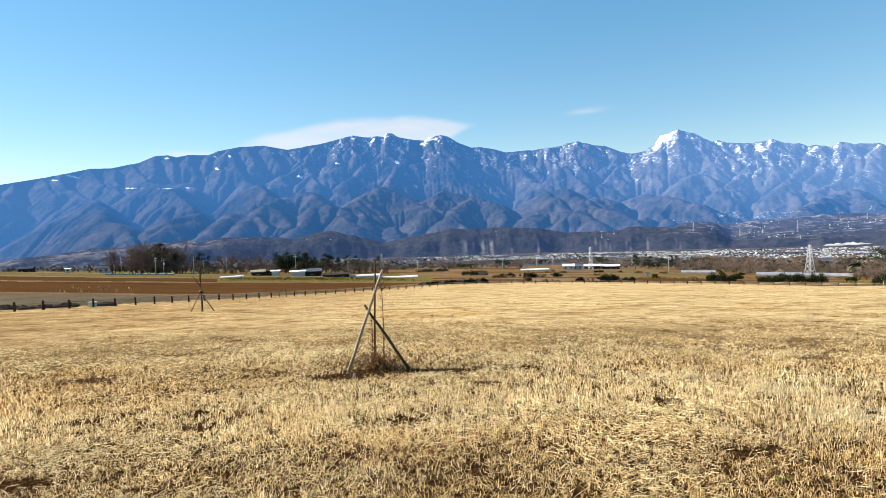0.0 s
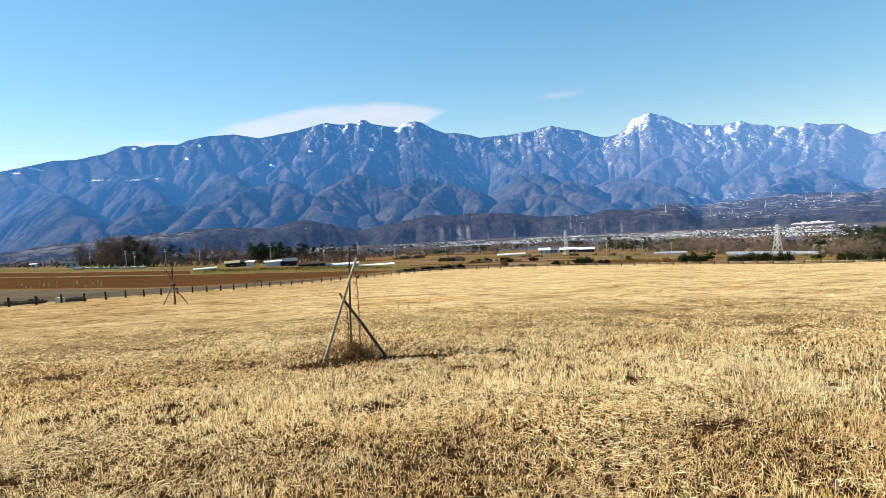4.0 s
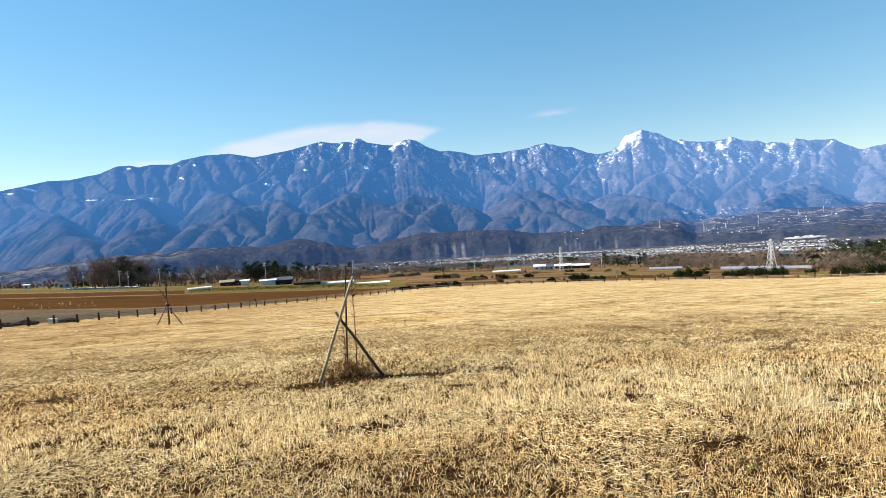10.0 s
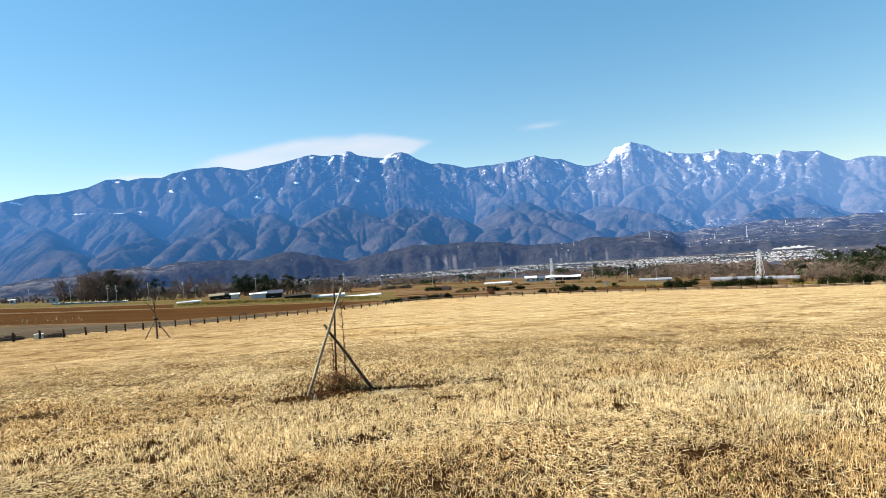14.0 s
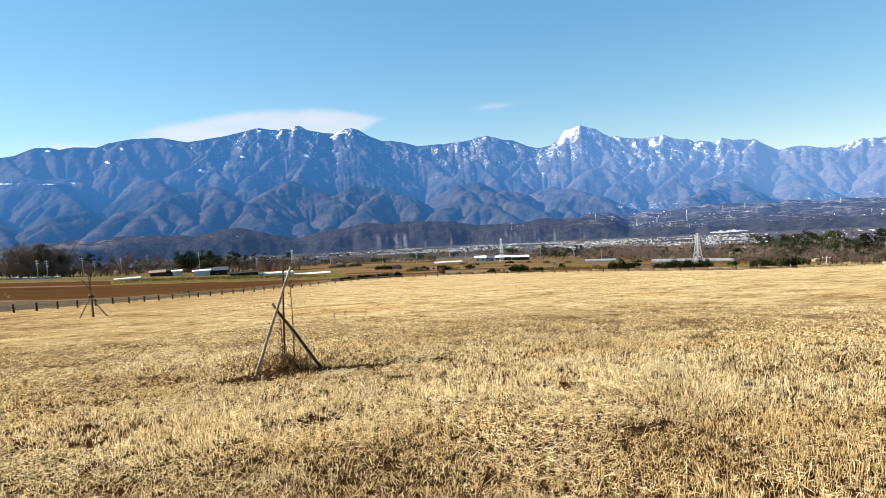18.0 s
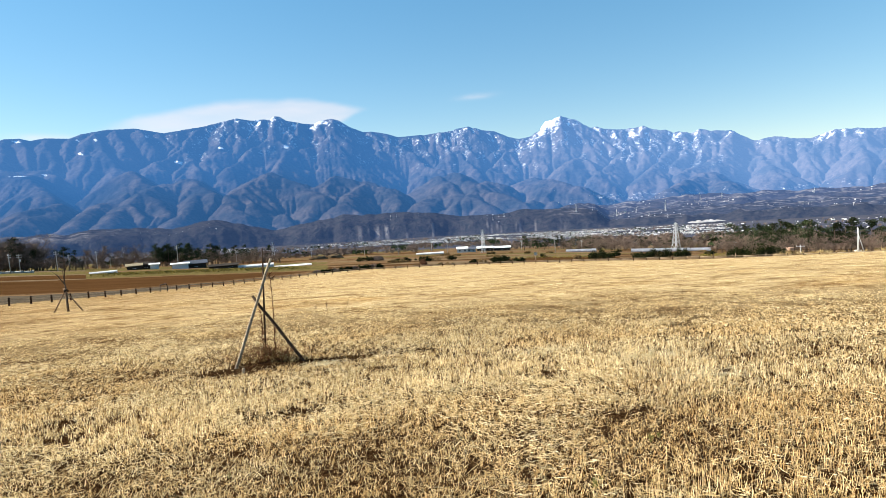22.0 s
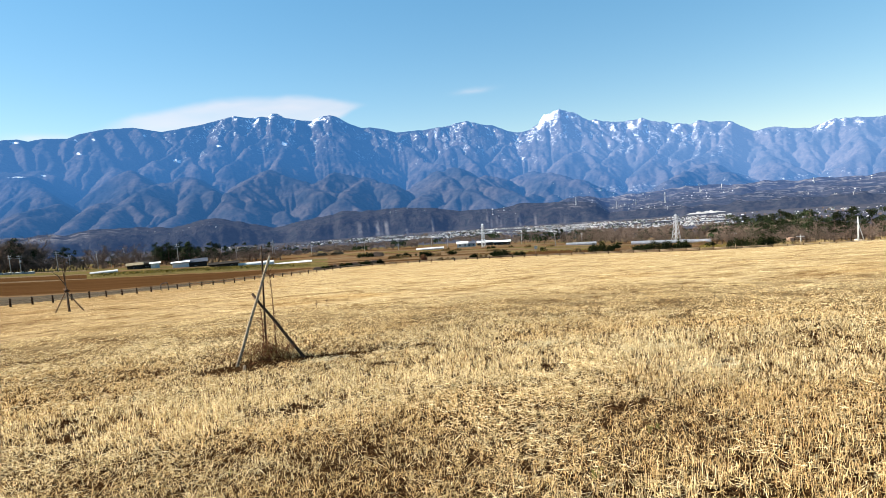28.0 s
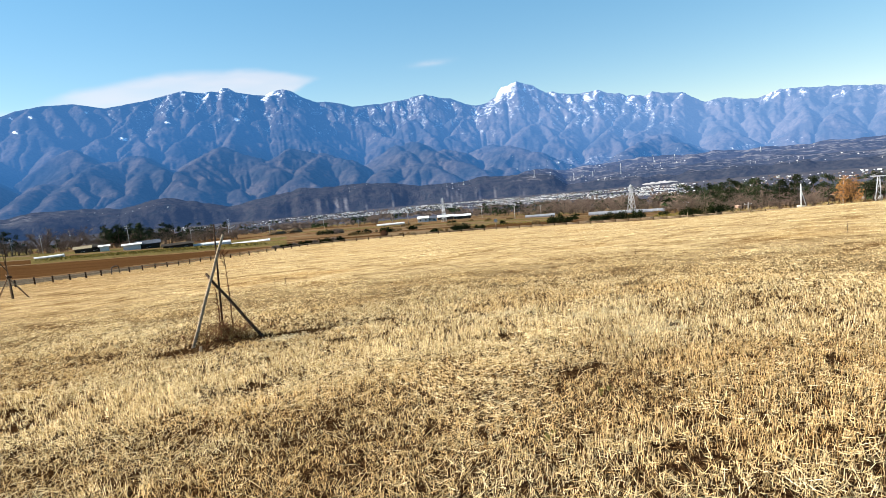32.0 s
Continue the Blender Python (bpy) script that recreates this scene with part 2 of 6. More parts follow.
def mesh_from(name, verts, faces, mats, mat_index=None, smooth_shade=True):
    me = bpy.data.meshes.new(name)
    faces = np.asarray(faces)
    n, k = faces.shape
    me.vertices.add(len(verts))
    me.vertices.foreach_set("co", np.asarray(verts, np.float32).ravel())
    me.loops.add(n * k)
    me.loops.foreach_set("vertex_index", faces.ravel().astype(np.int32))
    me.polygons.add(n)
    me.polygons.foreach_set("loop_start", np.arange(n, dtype=np.int32) * k)
    for mat in mats:
        me.materials.append(mat)
    if mat_index is not None:
        me.polygons.foreach_set("material_index", np.asarray(mat_index, np.int32))
    me.polygons.foreach_set("use_smooth", np.full(n, smooth_shade))
    me.update(calc_edges=True)
    return me


def grid_faces(rows, cols, wrap=False):
    i, j = np.meshgrid(np.arange(rows - 1), np.arange(cols if wrap else cols - 1), indexing="ij")
    j2 = (j + 1) % cols
    return np.stack([i * cols + j, i * cols + j2, (i + 1) * cols + j2, (i + 1) * cols + j], -1).reshape(-1, 4)


# ---- ground: one sheet from the feet to the horizon ----
az_near = np.arange(-46, 60, 0.33)
az_rest = np.arange(60, 314, 2.0)
az_all = np.radians(np.concatenate([az_near, az_rest]))
rings = np.concatenate([[0.02, 0.5, 1.0], np.geomspace(1.6, 30, 60), np.geomspace(31, 160, 110), np.geomspace(165, 4900, 90)])
RR, AA = np.meshgrid(rings, az_all, indexing="ij")
GX, GY = RR * np.sin(AA), RR * np.cos(AA)
GZ = land(GX, GY)
faces = grid_faces(len(rings), len(az_all), True)[:, ::-1]
fx, fy = GX.ravel()[faces].mean(1), GY.ravel()[faces].mean(1)
fr, fa = np.hypot(fx, fy), np.degrees(np.arctan2(fx, fy))
edge = np.interp(fa, EDGE_AZ, EDGE_R)
zone = np.zeros(len(faces), int)
patch = fbm(fx * 0.012, fy * 0.012 * 1.4, 2, 31)
fe = np.degrees(np.arctan2(GZ.ravel()[faces].mean(1) - 1.55, fr))
beyond = fr > edge * 1.04
zone[beyond] = 1
strip = np.floor(np.log(np.maximum(fr, 1)) * 11 + 1.5 * fbm(fa * 0.09, fa * 0, 2, 33))
block = np.floor(fa / 10 + 2 * lattice(strip, strip * 0, 35))
pick = lattice(strip, block, 37)
for low, high, kind_ in ((0.34, 0.56, 3), (0.56, 0.66, 2), (0.66, 0.94, 6)):
    zone[beyond & (fr > 112) & (pick > low) & (pick <= high)] = kind_
soil_near = np.interp(fa, [-60, -38.2, -30.5, -26, -21.2, -16, -10.6, -4.9, -1.5], [-2.6, -4.06, -4.98, -5.51, -5.89, -6.08, -6.18, -6.16, -6.10])
soil_far = np.interp(fa, [-60, -38.2, -30.4, -21.1, -10.5, -1.5], [-1.8, -3.21, -4.04, -4.88, -5.62, -6.12])
zone[beyond & (fe > soil_near) & (fa < -1.5) & (fr < 170)] = 3
zone[beyond & (fe > soil_far) & (fa < -1.5) & (fr < 170)] = 1
for low, high, kind_ in ((0.0, 0.08, 6), (0.08, 0.40, 3), (0.40, 0.48, 6), (0.48, 1.05, 2), (0.72, 0.80, 6)):
    zone[beyond & (fe > soil_far + low) & (fe < soil_far + high) & (fa < -22)] = kind_
zone[beyond & (fe > soil_far + 0.06) & (fe < soil_far + 0.85) & (fa > -22) & (fa < -1)] = 2
zone[beyond & (fe > soil_far + 0.55) & (fe < soil_far + 0.64) & (fa > -22) & (fa < -1)] = 1
zone[beyond & (fe < soil_near - 0.10) & (fa < -14)] = 5
zone[beyond & (fa > 5) & (fr < 150) & (fe > -6.55) & (patch > 0.56)] = 2
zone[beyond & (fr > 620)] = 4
zone[(fr < 2.0) | ((fr < edge) & ((fa < -45.5) | (fa > 59.5)))] = 7
ground = new("ground", mesh_from("ground", np.stack([GX, GY, GZ], -1).reshape(-1, 3), faces, [STRAW, PLAIN_TAN, GREENISH, SOIL, HAZED_LAND, ASPHALT, DRY_BROWN, TRODDEN], zone))
tagged(ground, "mown dry straw meadow falling away towards valley fields", "ground", kind="structure")


# ---- dry grass: stubble and loose straw over the meadow ----
def meadow_points(count, seed, near=2.2, flat=6.0, power=1.7, far=100):
    rng = np.random.RandomState(seed)
    r = np.linspace(near, far, 4000)
    pdf = r * np.where(r < flat, 1.0, (r / flat) ** -power)
    cdf = np.cumsum(pdf)
    r = np.interp(rng.rand(count), cdf / cdf[-1], r)
    az = np.radians(rng.uniform(-44, 58, count))
    x, y = r * np.sin(az), r * np.cos(az)
    keep = r < np.interp(np.degrees(az), EDGE_AZ, EDGE_R) - 0.5
    return x[keep], y[keep], r[keep], rng


# bare dark hollows in the stubble, some imitating the stakes' shadow: heading, distance, size
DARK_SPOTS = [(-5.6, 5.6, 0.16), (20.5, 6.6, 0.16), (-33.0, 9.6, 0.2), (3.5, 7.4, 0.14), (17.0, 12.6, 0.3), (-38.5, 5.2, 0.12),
              (-25.0, 6.7, 0.12), (-34.0, 6.9, 0.11), (-24.5, 6.0, 0.1), (8.0, 8.6, 0.16), (33.0, 10.5, 0.2), (-26.0, 12.0, 0.25),
              (-10.8, 8.25, 0.28), (-7.4, 8.55, 0.26), (28.0, 5.0, 0.12), (25.0, 15.0, 0.3), (-16.0, 15.0, 0.25),
              # cleared strip in the shape of the stakes' cast shadow
              (-3.6, 8.50, 0.20), (-2.2, 8.46, 0.21), (-0.8, 8.44, 0.20), (0.6, 8.40, 0.17), (2.2, 8.50, 0.10), (5.4, 8.52, 0.13)]


def blades(name, v, tone, warm, label, category):
    n, k = v.shape[:2]
    me = mesh_from(name, v.reshape(-1, 3), np.arange(n * k).reshape(-1, k), [BLADE], smooth_shade=False)
    for key, value in (("tone", tone), ("warm", warm)):
        me.attributes.new(key, "FLOAT", "POINT").data.foreach_set("value", np.repeat(np.clip(value, 0, 1), k).astype(np.float32))
    return tagged(new(name, me), label, category, kind="stuff")


def gaps(x, y, r, rng):
    """How thickly the straw stands: torn open in small holes, more so where the mower scalped it."""
    scalped = fbm(x * 0.7 + 31, y * 0.9, 3, 13, 0.6)
    holes = fbm(x * 4.2 + 4, y * 3.4, 3, 14, 0.62)
    fine = fbm(x * 24.0, y * 19.0, 2, 19, 0.6)
    deep = smooth(4, 7, r) * (1 - 0.9 * smooth(16, 32, r))
    thick = 0.5 + (0.36 + 0.24 * deep) * (holes - 0.5) + 1.15 * (fine - 0.5) + (0.10 + 0.12 * smooth(5, 9, r)) * (scalped - 0.5) + 0.03 * smooth(12, 40, r)
    # hollows at the stakes, their imitated shadow among them, are cleared most
    for az, rad, size in DARK_SPOTS:
        c = spot(az, rad)
        d = np.hypot((x - c.x) / 1.6, y - c.y) / size
        thick = thick - (0.8 if rad > 8.2 and -12 < az < 3 and rad < 8.6 else 0.46) * smooth(1.6, 0.4, d + 0.9 * (fine - 0.5))
    return thick


def stubble():
    x, y, r, rng = meadow_points(800000, 3, near=2.3, flat=6.5, power=2.05)
    thick = gaps(x, y, r, rng)
    keep = thick + 0.20 * rng.rand(len(x)) > 0.495 - 0.01 * smooth(8, 22, r)
    x, y, r, thick = (a[keep] for a in (x, y, r, thick))
    n = len(x)
    z = land(x, y)
    az = np.degrees(np.arctan2(x, y))
    wide = fbm(x * 0.22, y * 0.55, 4, 12, 0.6)
    brown = fbm(x * 0.30 + 7, y * 0.62, 3, 15, 0.55)
    spots = fbm(x * 0.75, y * 1.0, 4, 16, 0.68)
    standing = smooth(0.30, 0.54, fbm(x * 0.55 + 3, y * 0.7, 3, 17, 0.6) + 0.06 * smooth(-12, 8, az))
    tall = (0.024 + 0.050 * rng.rand(n) ** 1.5) * (0.72 + 0.56 * wide) * (0.70 + 0.42 * standing)
    tall = np.where(rng.rand(n) > 0.985, tall * 1.8, tall) * (1 - 0.74 * smooth(6.5, 17, r))
    half = (0.0011 + 0.0012 * rng.rand(n)) * np.maximum(1.0, r / 5.0) ** 0.80
    lean_a = rng.rand(n) * 2 * np.pi
    lean = tall * np.abs(rng.normal(0, 1.0, n)) * (0.95 - 0.55 * standing * (1 - 0.75 * smooth(6, 11, r)))
    turn = rng.uniform(0, np.pi, n)
    cx, sx = np.cos(turn) * half, -np.sin(turn) * half
    tx, ty = x + np.cos(lean_a) * lean, y + np.sin(lean_a) * lean
    v = np.empty((n, 4, 3))
    v[:, 0] = np.stack([x - cx, y - sx, z - 0.01], 1)
    v[:, 1] = np.stack([x + cx, y + sx, z - 0.01], 1)
    v[:, 2] = np.stack([tx + cx * 0.7, ty + sx * 0.7, z + tall], 1)
    v[:, 3] = np.stack([tx - cx * 0.7, ty - sx * 0.7, z + tall], 1)
    calm = 1 - 0.65 * smooth(8, 20, r)
    tone = 0.48 + 0.06 * smooth(7, 14, r) + (0.03 + 0.08 * smooth(12, 34, az)) * smooth(14, 30, r) + 0.48 * (wide - 0.5) + 0.50 * (spots - 0.5) * (0.4 + 0.6 * smooth(6, 16, r)) + 0.5 * (thick - 0.5) + rng.normal(0, 0.30, n) * calm
    tone = tone - 0.19 * smooth(-1, -11, x) + np.where(rng.rand(n) < 0.34, -0.36, 0.14) * (1 - 0.8 * smooth(7, 18, r)) + 0.13 * smooth(9, 4, r)
    # old brown tussocks
    tussock = fbm(x * 2.3, y * 1.0, 4, 27, 0.66)
    tone = tone + (0.22 * smooth(0.56, 0.68, tussock) - 0.62 * smooth(0.43, 0.32, tussock)) * smooth(9, 14, r)
    warm = smooth(0.50, 0.68, brown) * 0.55 * (1 - 0.85 * smooth(9, 22, r)) + 0.25 * rng.rand(n) ** 2
    near = r < 11
    blades("grass_stubble", v[near], tone[near], warm[near], "short dry golden grass stubble standing on the meadow", "grass")
    # further off a stem is a mere spike
    tip = v[~near, :3].copy()
    tip[:, :2] += 0.25 * (tip[:, :2] - tip[:, 1::-1])
    tip[:, 2] = 0.5 * (v[~near, 2] + v[~near, 3])
    blades("dry_grass", tip, tone[~near], warm[~near], "matted pale dry grass down the meadow's slope", "grass")


def loose_straw():
    """Cut straw that lies on the stubble, combed into swirls and bleached swathes."""
    x, y, r, rng = meadow_points(300000, 7, near=2.3, flat=6.0, power=2.1, far=17)
    thick = gaps(x, y, r, rng)
    heap = fbm(x * 0.85 + 9, y * 1.2, 4, 21, 0.6)
    keep = (heap + 0.95 * rng.rand(len(x)) > 0.96 + 0.3 * smooth(9, 17, r)) & (thick + 0.26 * rng.rand(len(x)) > 0.53)
    x, y, r, heap, thick = (a[keep] for a in (x, y, r, heap, thick))
    n = len(x)
    mat_ = smooth(0.48, 0.64, heap)
    z = land(x, y) + 0.006 + (0.022 + 0.040 * mat_) * rng.rand(n)
    a = 0.15 + 4.2 * (fbm(x * 0.8, y * 0.8, 2, 23) - 0.5) + rng.normal(0, 1.1, n)
    length = 0.03 + 0.12 * rng.rand(n) ** 2.8
    rise = rng.normal(0.0, 0.42, n) * (1 - 0.5 * mat_)
    dx, dy, dz = np.cos(a) * length / 2, np.sin(a) * length / 2, length * rise * 0.5
    z = z + np.abs(dz)
    half = (0.0009 + 0.0010 * rng.rand(n)) * np.maximum(1.0, r / 4.5) ** 0.85
    wx, wy = -np.sin(a) * half, np.cos(a) * half
    bow = 0.08 * length * rng.normal(0, 1, n)
    v = np.empty((n, 4, 3))
    # a straw is a slim kite, bowed to one side
    v[:, 0] = np.stack([x - dx, y - dy, z - dz], 1)
    v[:, 1] = np.stack([x - wx + bow * np.sin(a), y - wy - bow * np.cos(a), z - half], 1)
    v[:, 2] = np.stack([x + dx, y + dy, z + dz], 1)
    v[:, 3] = np.stack([x + wx + bow * np.sin(a), y + wy - bow * np.cos(a), z + half], 1)
    tone = 0.50 + 0.10 * mat_ + rng.normal(0, 0.28, n) * (1 - 0.6 * smooth(8, 16, r))
    blades("loose_straw", v, tone, 0.28 * rng.rand(n) * (1 - mat_), "pale loose straw lying flat between the stubble", "straw")


def trodden_grass():
    """Short bent blades on the part of the meadow behind and beneath the viewpoint."""
    rng = np.random.RandomState(29)
    n = 130000
    r, az = 0.2 + 11.8 * rng.rand(n) ** 0.8, rng.uniform(-180, 180, n)
    keep = (r < 2.25) | (az < -44) | (az > 58)
    r, az = r[keep], np.radians(az[keep])
    x, y = r * np.sin(az), r * np.cos(az)
    keep = gaps(x, y, r, rng) + 0.2 * rng.rand(len(x)) > 0.48
    x, y = x[keep], y[keep]
    n, z = len(x), land(x, y)
    a, lean, tall, half = rng.rand(n) * 2 * np.pi, rng.uniform(0.02, 0.09, n), rng.uniform(0.02, 0.06, n), rng.uniform(0.002, 0.005, n)
    v = np.empty((n, 3, 3))
    v[:, 0] = np.stack([x - np.sin(a) * half, y + np.cos(a) * half, z - 0.005], 1)
    v[:, 1] = np.stack([x + np.sin(a) * half, y - np.cos(a) * half, z - 0.005], 1)
    v[:, 2] = np.stack([x + np.cos(a) * lean, y + np.sin(a) * lean, z + tall], 1)
    blades("trodden_grass", v, 0.5 + rng.normal(0, 0.25, n), 0.3 * rng.rand(n), "short bent dry grass trodden down on the meadow", "grass")


stubble()
loose_straw()
trodden_grass()

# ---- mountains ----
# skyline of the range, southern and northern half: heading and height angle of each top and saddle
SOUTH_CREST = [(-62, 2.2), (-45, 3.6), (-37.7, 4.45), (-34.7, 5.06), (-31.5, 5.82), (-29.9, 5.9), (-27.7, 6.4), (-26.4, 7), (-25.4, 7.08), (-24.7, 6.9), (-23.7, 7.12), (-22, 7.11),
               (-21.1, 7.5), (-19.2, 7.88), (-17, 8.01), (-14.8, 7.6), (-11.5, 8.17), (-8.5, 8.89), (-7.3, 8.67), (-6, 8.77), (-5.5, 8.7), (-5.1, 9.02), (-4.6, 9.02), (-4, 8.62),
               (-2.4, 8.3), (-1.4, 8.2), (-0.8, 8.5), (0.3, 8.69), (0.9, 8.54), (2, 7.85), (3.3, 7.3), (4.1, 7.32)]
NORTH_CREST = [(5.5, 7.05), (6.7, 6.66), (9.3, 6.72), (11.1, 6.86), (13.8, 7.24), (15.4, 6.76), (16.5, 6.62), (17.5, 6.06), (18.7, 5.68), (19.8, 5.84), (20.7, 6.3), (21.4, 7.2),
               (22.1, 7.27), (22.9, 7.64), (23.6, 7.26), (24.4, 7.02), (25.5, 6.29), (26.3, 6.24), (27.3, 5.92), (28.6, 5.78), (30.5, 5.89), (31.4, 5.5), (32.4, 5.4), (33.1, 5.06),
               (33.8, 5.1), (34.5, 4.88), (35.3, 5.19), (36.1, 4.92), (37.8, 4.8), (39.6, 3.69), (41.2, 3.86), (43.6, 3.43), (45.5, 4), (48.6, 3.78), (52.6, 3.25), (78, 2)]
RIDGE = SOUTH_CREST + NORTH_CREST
# snow along the crest, and the few snowy clearings lower down: heading, height angle, half width, half height
CREST_SNOW = ([-14, -10, -8.4, -5.8, -4.9, -4, -2.2, -0.8, 0.8, 2, 9.5, 11, 13.5, 16.5, 18, 20.2, 21.2, 25.5, 27, 31, 33, 36, 39, 41, 45, 60],
              [0, 0.3, 1.0, 1.0, 1.5, 1.0, 0.8, 1.2, 1.2, 0.3, 0, 0.7, 1.1, 0.8, 0.2, 0.5, 1.2, 1.15, 1.1, 1.15, 0.9, 0.8, 0.5, 0.3, 1.0, 0.9])
CLEARINGS = [(-32.8, 5.15, 0.5, 0.08), (-34.2, 4.85, 0.35, 0.06), (-25.6, 6.8, 0.3, 0.06), (-21.3, 5.85, 0.2, 0.1), (-20.1, 7.0, 0.16, 0.12), (-21.4, 6.95, 0.14, 0.08), (-24.0, 4.15, 0.2, 0.08),
             (-28.4, 4.15, 0.9, 0.045), (-25.8, 4.08, 0.6, 0.04), (-10.1, 6.2, 0.3, 0.09), (-4.2, 6.2, 0.25, 0.2), (-16.2, 7.3, 0.12, 0.1), (-13.8, 5.0, 0.4, 0.1)]
# spurs that run down from the range and the wooded hills before it: heading and height angle from point to point
WEST_SPURS = [[(-31.2, 3.0), (-30.5, 1.5), (-28.4, -0.5)], [(-23.8, 1.3), (-25.8, 0.6), (-27.6, -0.3)], [(-33.7, 4.5), (-32.4, 3.5), (-31.2, 3.0), (-33.0, 2.0), (-34.7, 1.1)], [(-29.6, 5.7), (-30.2, 4.5), (-29.5, 3.6)],
              [(-27.9, 4.6), (-25.6, 4.5), (-23.9, 4.5), (-23.1, 3.8)], [(-26.4, 4.4), (-25.3, 4.1), (-24.0, 2.4)], [(-23.5, 1.8), (-25.1, 1.3), (-27.2, 0.3)], [(-24.0, 6.5), (-23.1, 5.2), (-22.0, 4.8)],
              [(-20.4, 7.2), (-21.1, 5.8), (-22.5, 5.0)], [(-19.7, 6.8), (-19.7, 5.9), (-18.6, 4.6)], [(-20.1, 1.9), (-21.0, 1.2), (-22.8, -0.3)]]
SOUTH_SPURS = [[(-17.6, 4.2), (-16.9, 3.5), (-16.6, 2.6)], [(-17.1, 2.3), (-15.9, 1.7), (-15.0, 0.5)], [(-17.1, 2.3), (-18.7, 1.4), (-20.2, -0.1)], [(-14.1, 7.5), (-13.4, 6.2), (-12.5, 5.0), (-12.0, 4.1)],
               [(-13.4, 6.1), (-14.7, 5.3), (-15.7, 5.1)], [(-5.8, 6.8), (-7.5, 5.8), (-9.4, 4.4)], [(-12.6, 2.0), (-14.1, 0.4), (-15.3, -0.8)], [(-13.1, 3.7), (-11.2, 2.0), (-9.4, 0.3)],
               [(-7.3, 3.4), (-8.5, 2.3), (-10.0, 1.7)], [(-13.7, 3.7), (-15.0, 3.4), (-16.2, 2.8)], [(-9.6, 8.2), (-10.2, 6.6), (-11.4, 5.4)]]
MIDDLE_SPURS = [[(-4.9, 8.7), (-5.5, 6.9), (-4.0, 5.9), (-5.1, 3.9)], [(0.4, 8.5), (0.0, 6.9), (-1.7, 5.8), (-3.4, 5.5)], [(0.4, 8.5), (1.7, 6.6), (2.7, 5.1)], [(4.1, 7.2), (5.9, 5.6), (3.9, 4.8), (2.6, 4.1)],
                [(5.9, 5.7), (7.8, 5.0), (9.6, 3.4), (10.8, 3.1)], [(11.3, 7.0), (10.7, 5.7), (12.6, 4.6), (14.4, 3.0)], [(-5.8, 3.7), (-7.7, 2.7), (-9.8, 1.5)], [(-5.8, 3.7), (-3.6, 2.9), (-1.2, 1.3)],
                [(3.4, 2.4), (1.7, 1.6), (0.9, 0.4)], [(3.4, 2.4), (5.5, 1.5), (6.4, 0.5)], [(11.4, 1.6), (9.9, 1.0), (8.4, 0.1)], [(10.5, 2.6), (12.6, 1.0), (14.9, -0.4)], [(0.4, 3.3), (-1.1, 2.5), (-1.6, 1.8)]]
NORTH_SPURS = [[(23.0, 7.5), (21.6, 6.2), (18.9, 5.0), (16.7, 3.8), (15.5, 2.9)], [(23.5, 7.1), (25.2, 5.1), (26.0, 3.4)], [(27.0, 5.9), (26.0, 4.3), (23.7, 3.2)], [(27.8, 5.1), (29.5, 4.0), (30.8, 3.0)],
               [(30.8, 5.7), (29.3, 4.4), (27.3, 2.6), (25.9, 1.8)], [(33.9, 5.1), (32.4, 3.2), (30.7, 1.8)], [(35.7, 5.1), (34.5, 3.4), (32.8, 2.3)], [(12.3, 2.8), (13.7, 1.9), (16.0, 0.5), (18.6, -0.4)],
               [(15.4, 2.0), (14.1, 1.4), (13.3, 0.0)], [(20.0, 1.9), (22.0, 1.4), (24.1, 0.8)], [(36.0, 1.3), (34.6, 0.6), (32.7, -0.3)]]
EAST_SPURS = [[(38.1, 4.8), (37.3, 3.3), (35.7, 2.2), (34.1, 1.5)], [(38.8, 3.7), (39.9, 2.4), (41.1, 1.3)], [(36.0, 1.3), (37.2, 0.4), (38.4, -0.4)], [(46.2, 4.0), (45.0, 3.2), (43.3, 2.0)],
              [(46.2, 4.0), (47.0, 2.4), (47.5, 1.4)], [(51.0, 3.3), (50.2, 2.2), (49.0, 1.2)], [(42.0, 3.4), (41.4, 2.6), (40.6, 2.0)], [(17.6, 5.9), (17.0, 5.0), (16.0, 4.4)], [(13.8, 7.1), (13.2, 6.0), (12.6, 4.8)]]


def flood(h):
    """Raise every hollow just enough to drain to the sheet's front or back edge."""
    level = np.full_like(h, 1e9)
    level[0], level[-1] = h[0], h[-1]
    for _ in range(400):
        pad = np.pad(level, 1, constant_values=1e9)
        lowest = np.minimum.reduce([pad[i:i + h.shape[0], j:j + h.shape[1]] for i in range(3) for j in range(3) if (i, j) != (1, 1)])
        better = np.minimum(level, np.maximum(h, lowest + 0.02))
        better[0], better[-1] = h[0], h[-1]
        if np.array_equal(better, level):
            break
        level = better
    return level


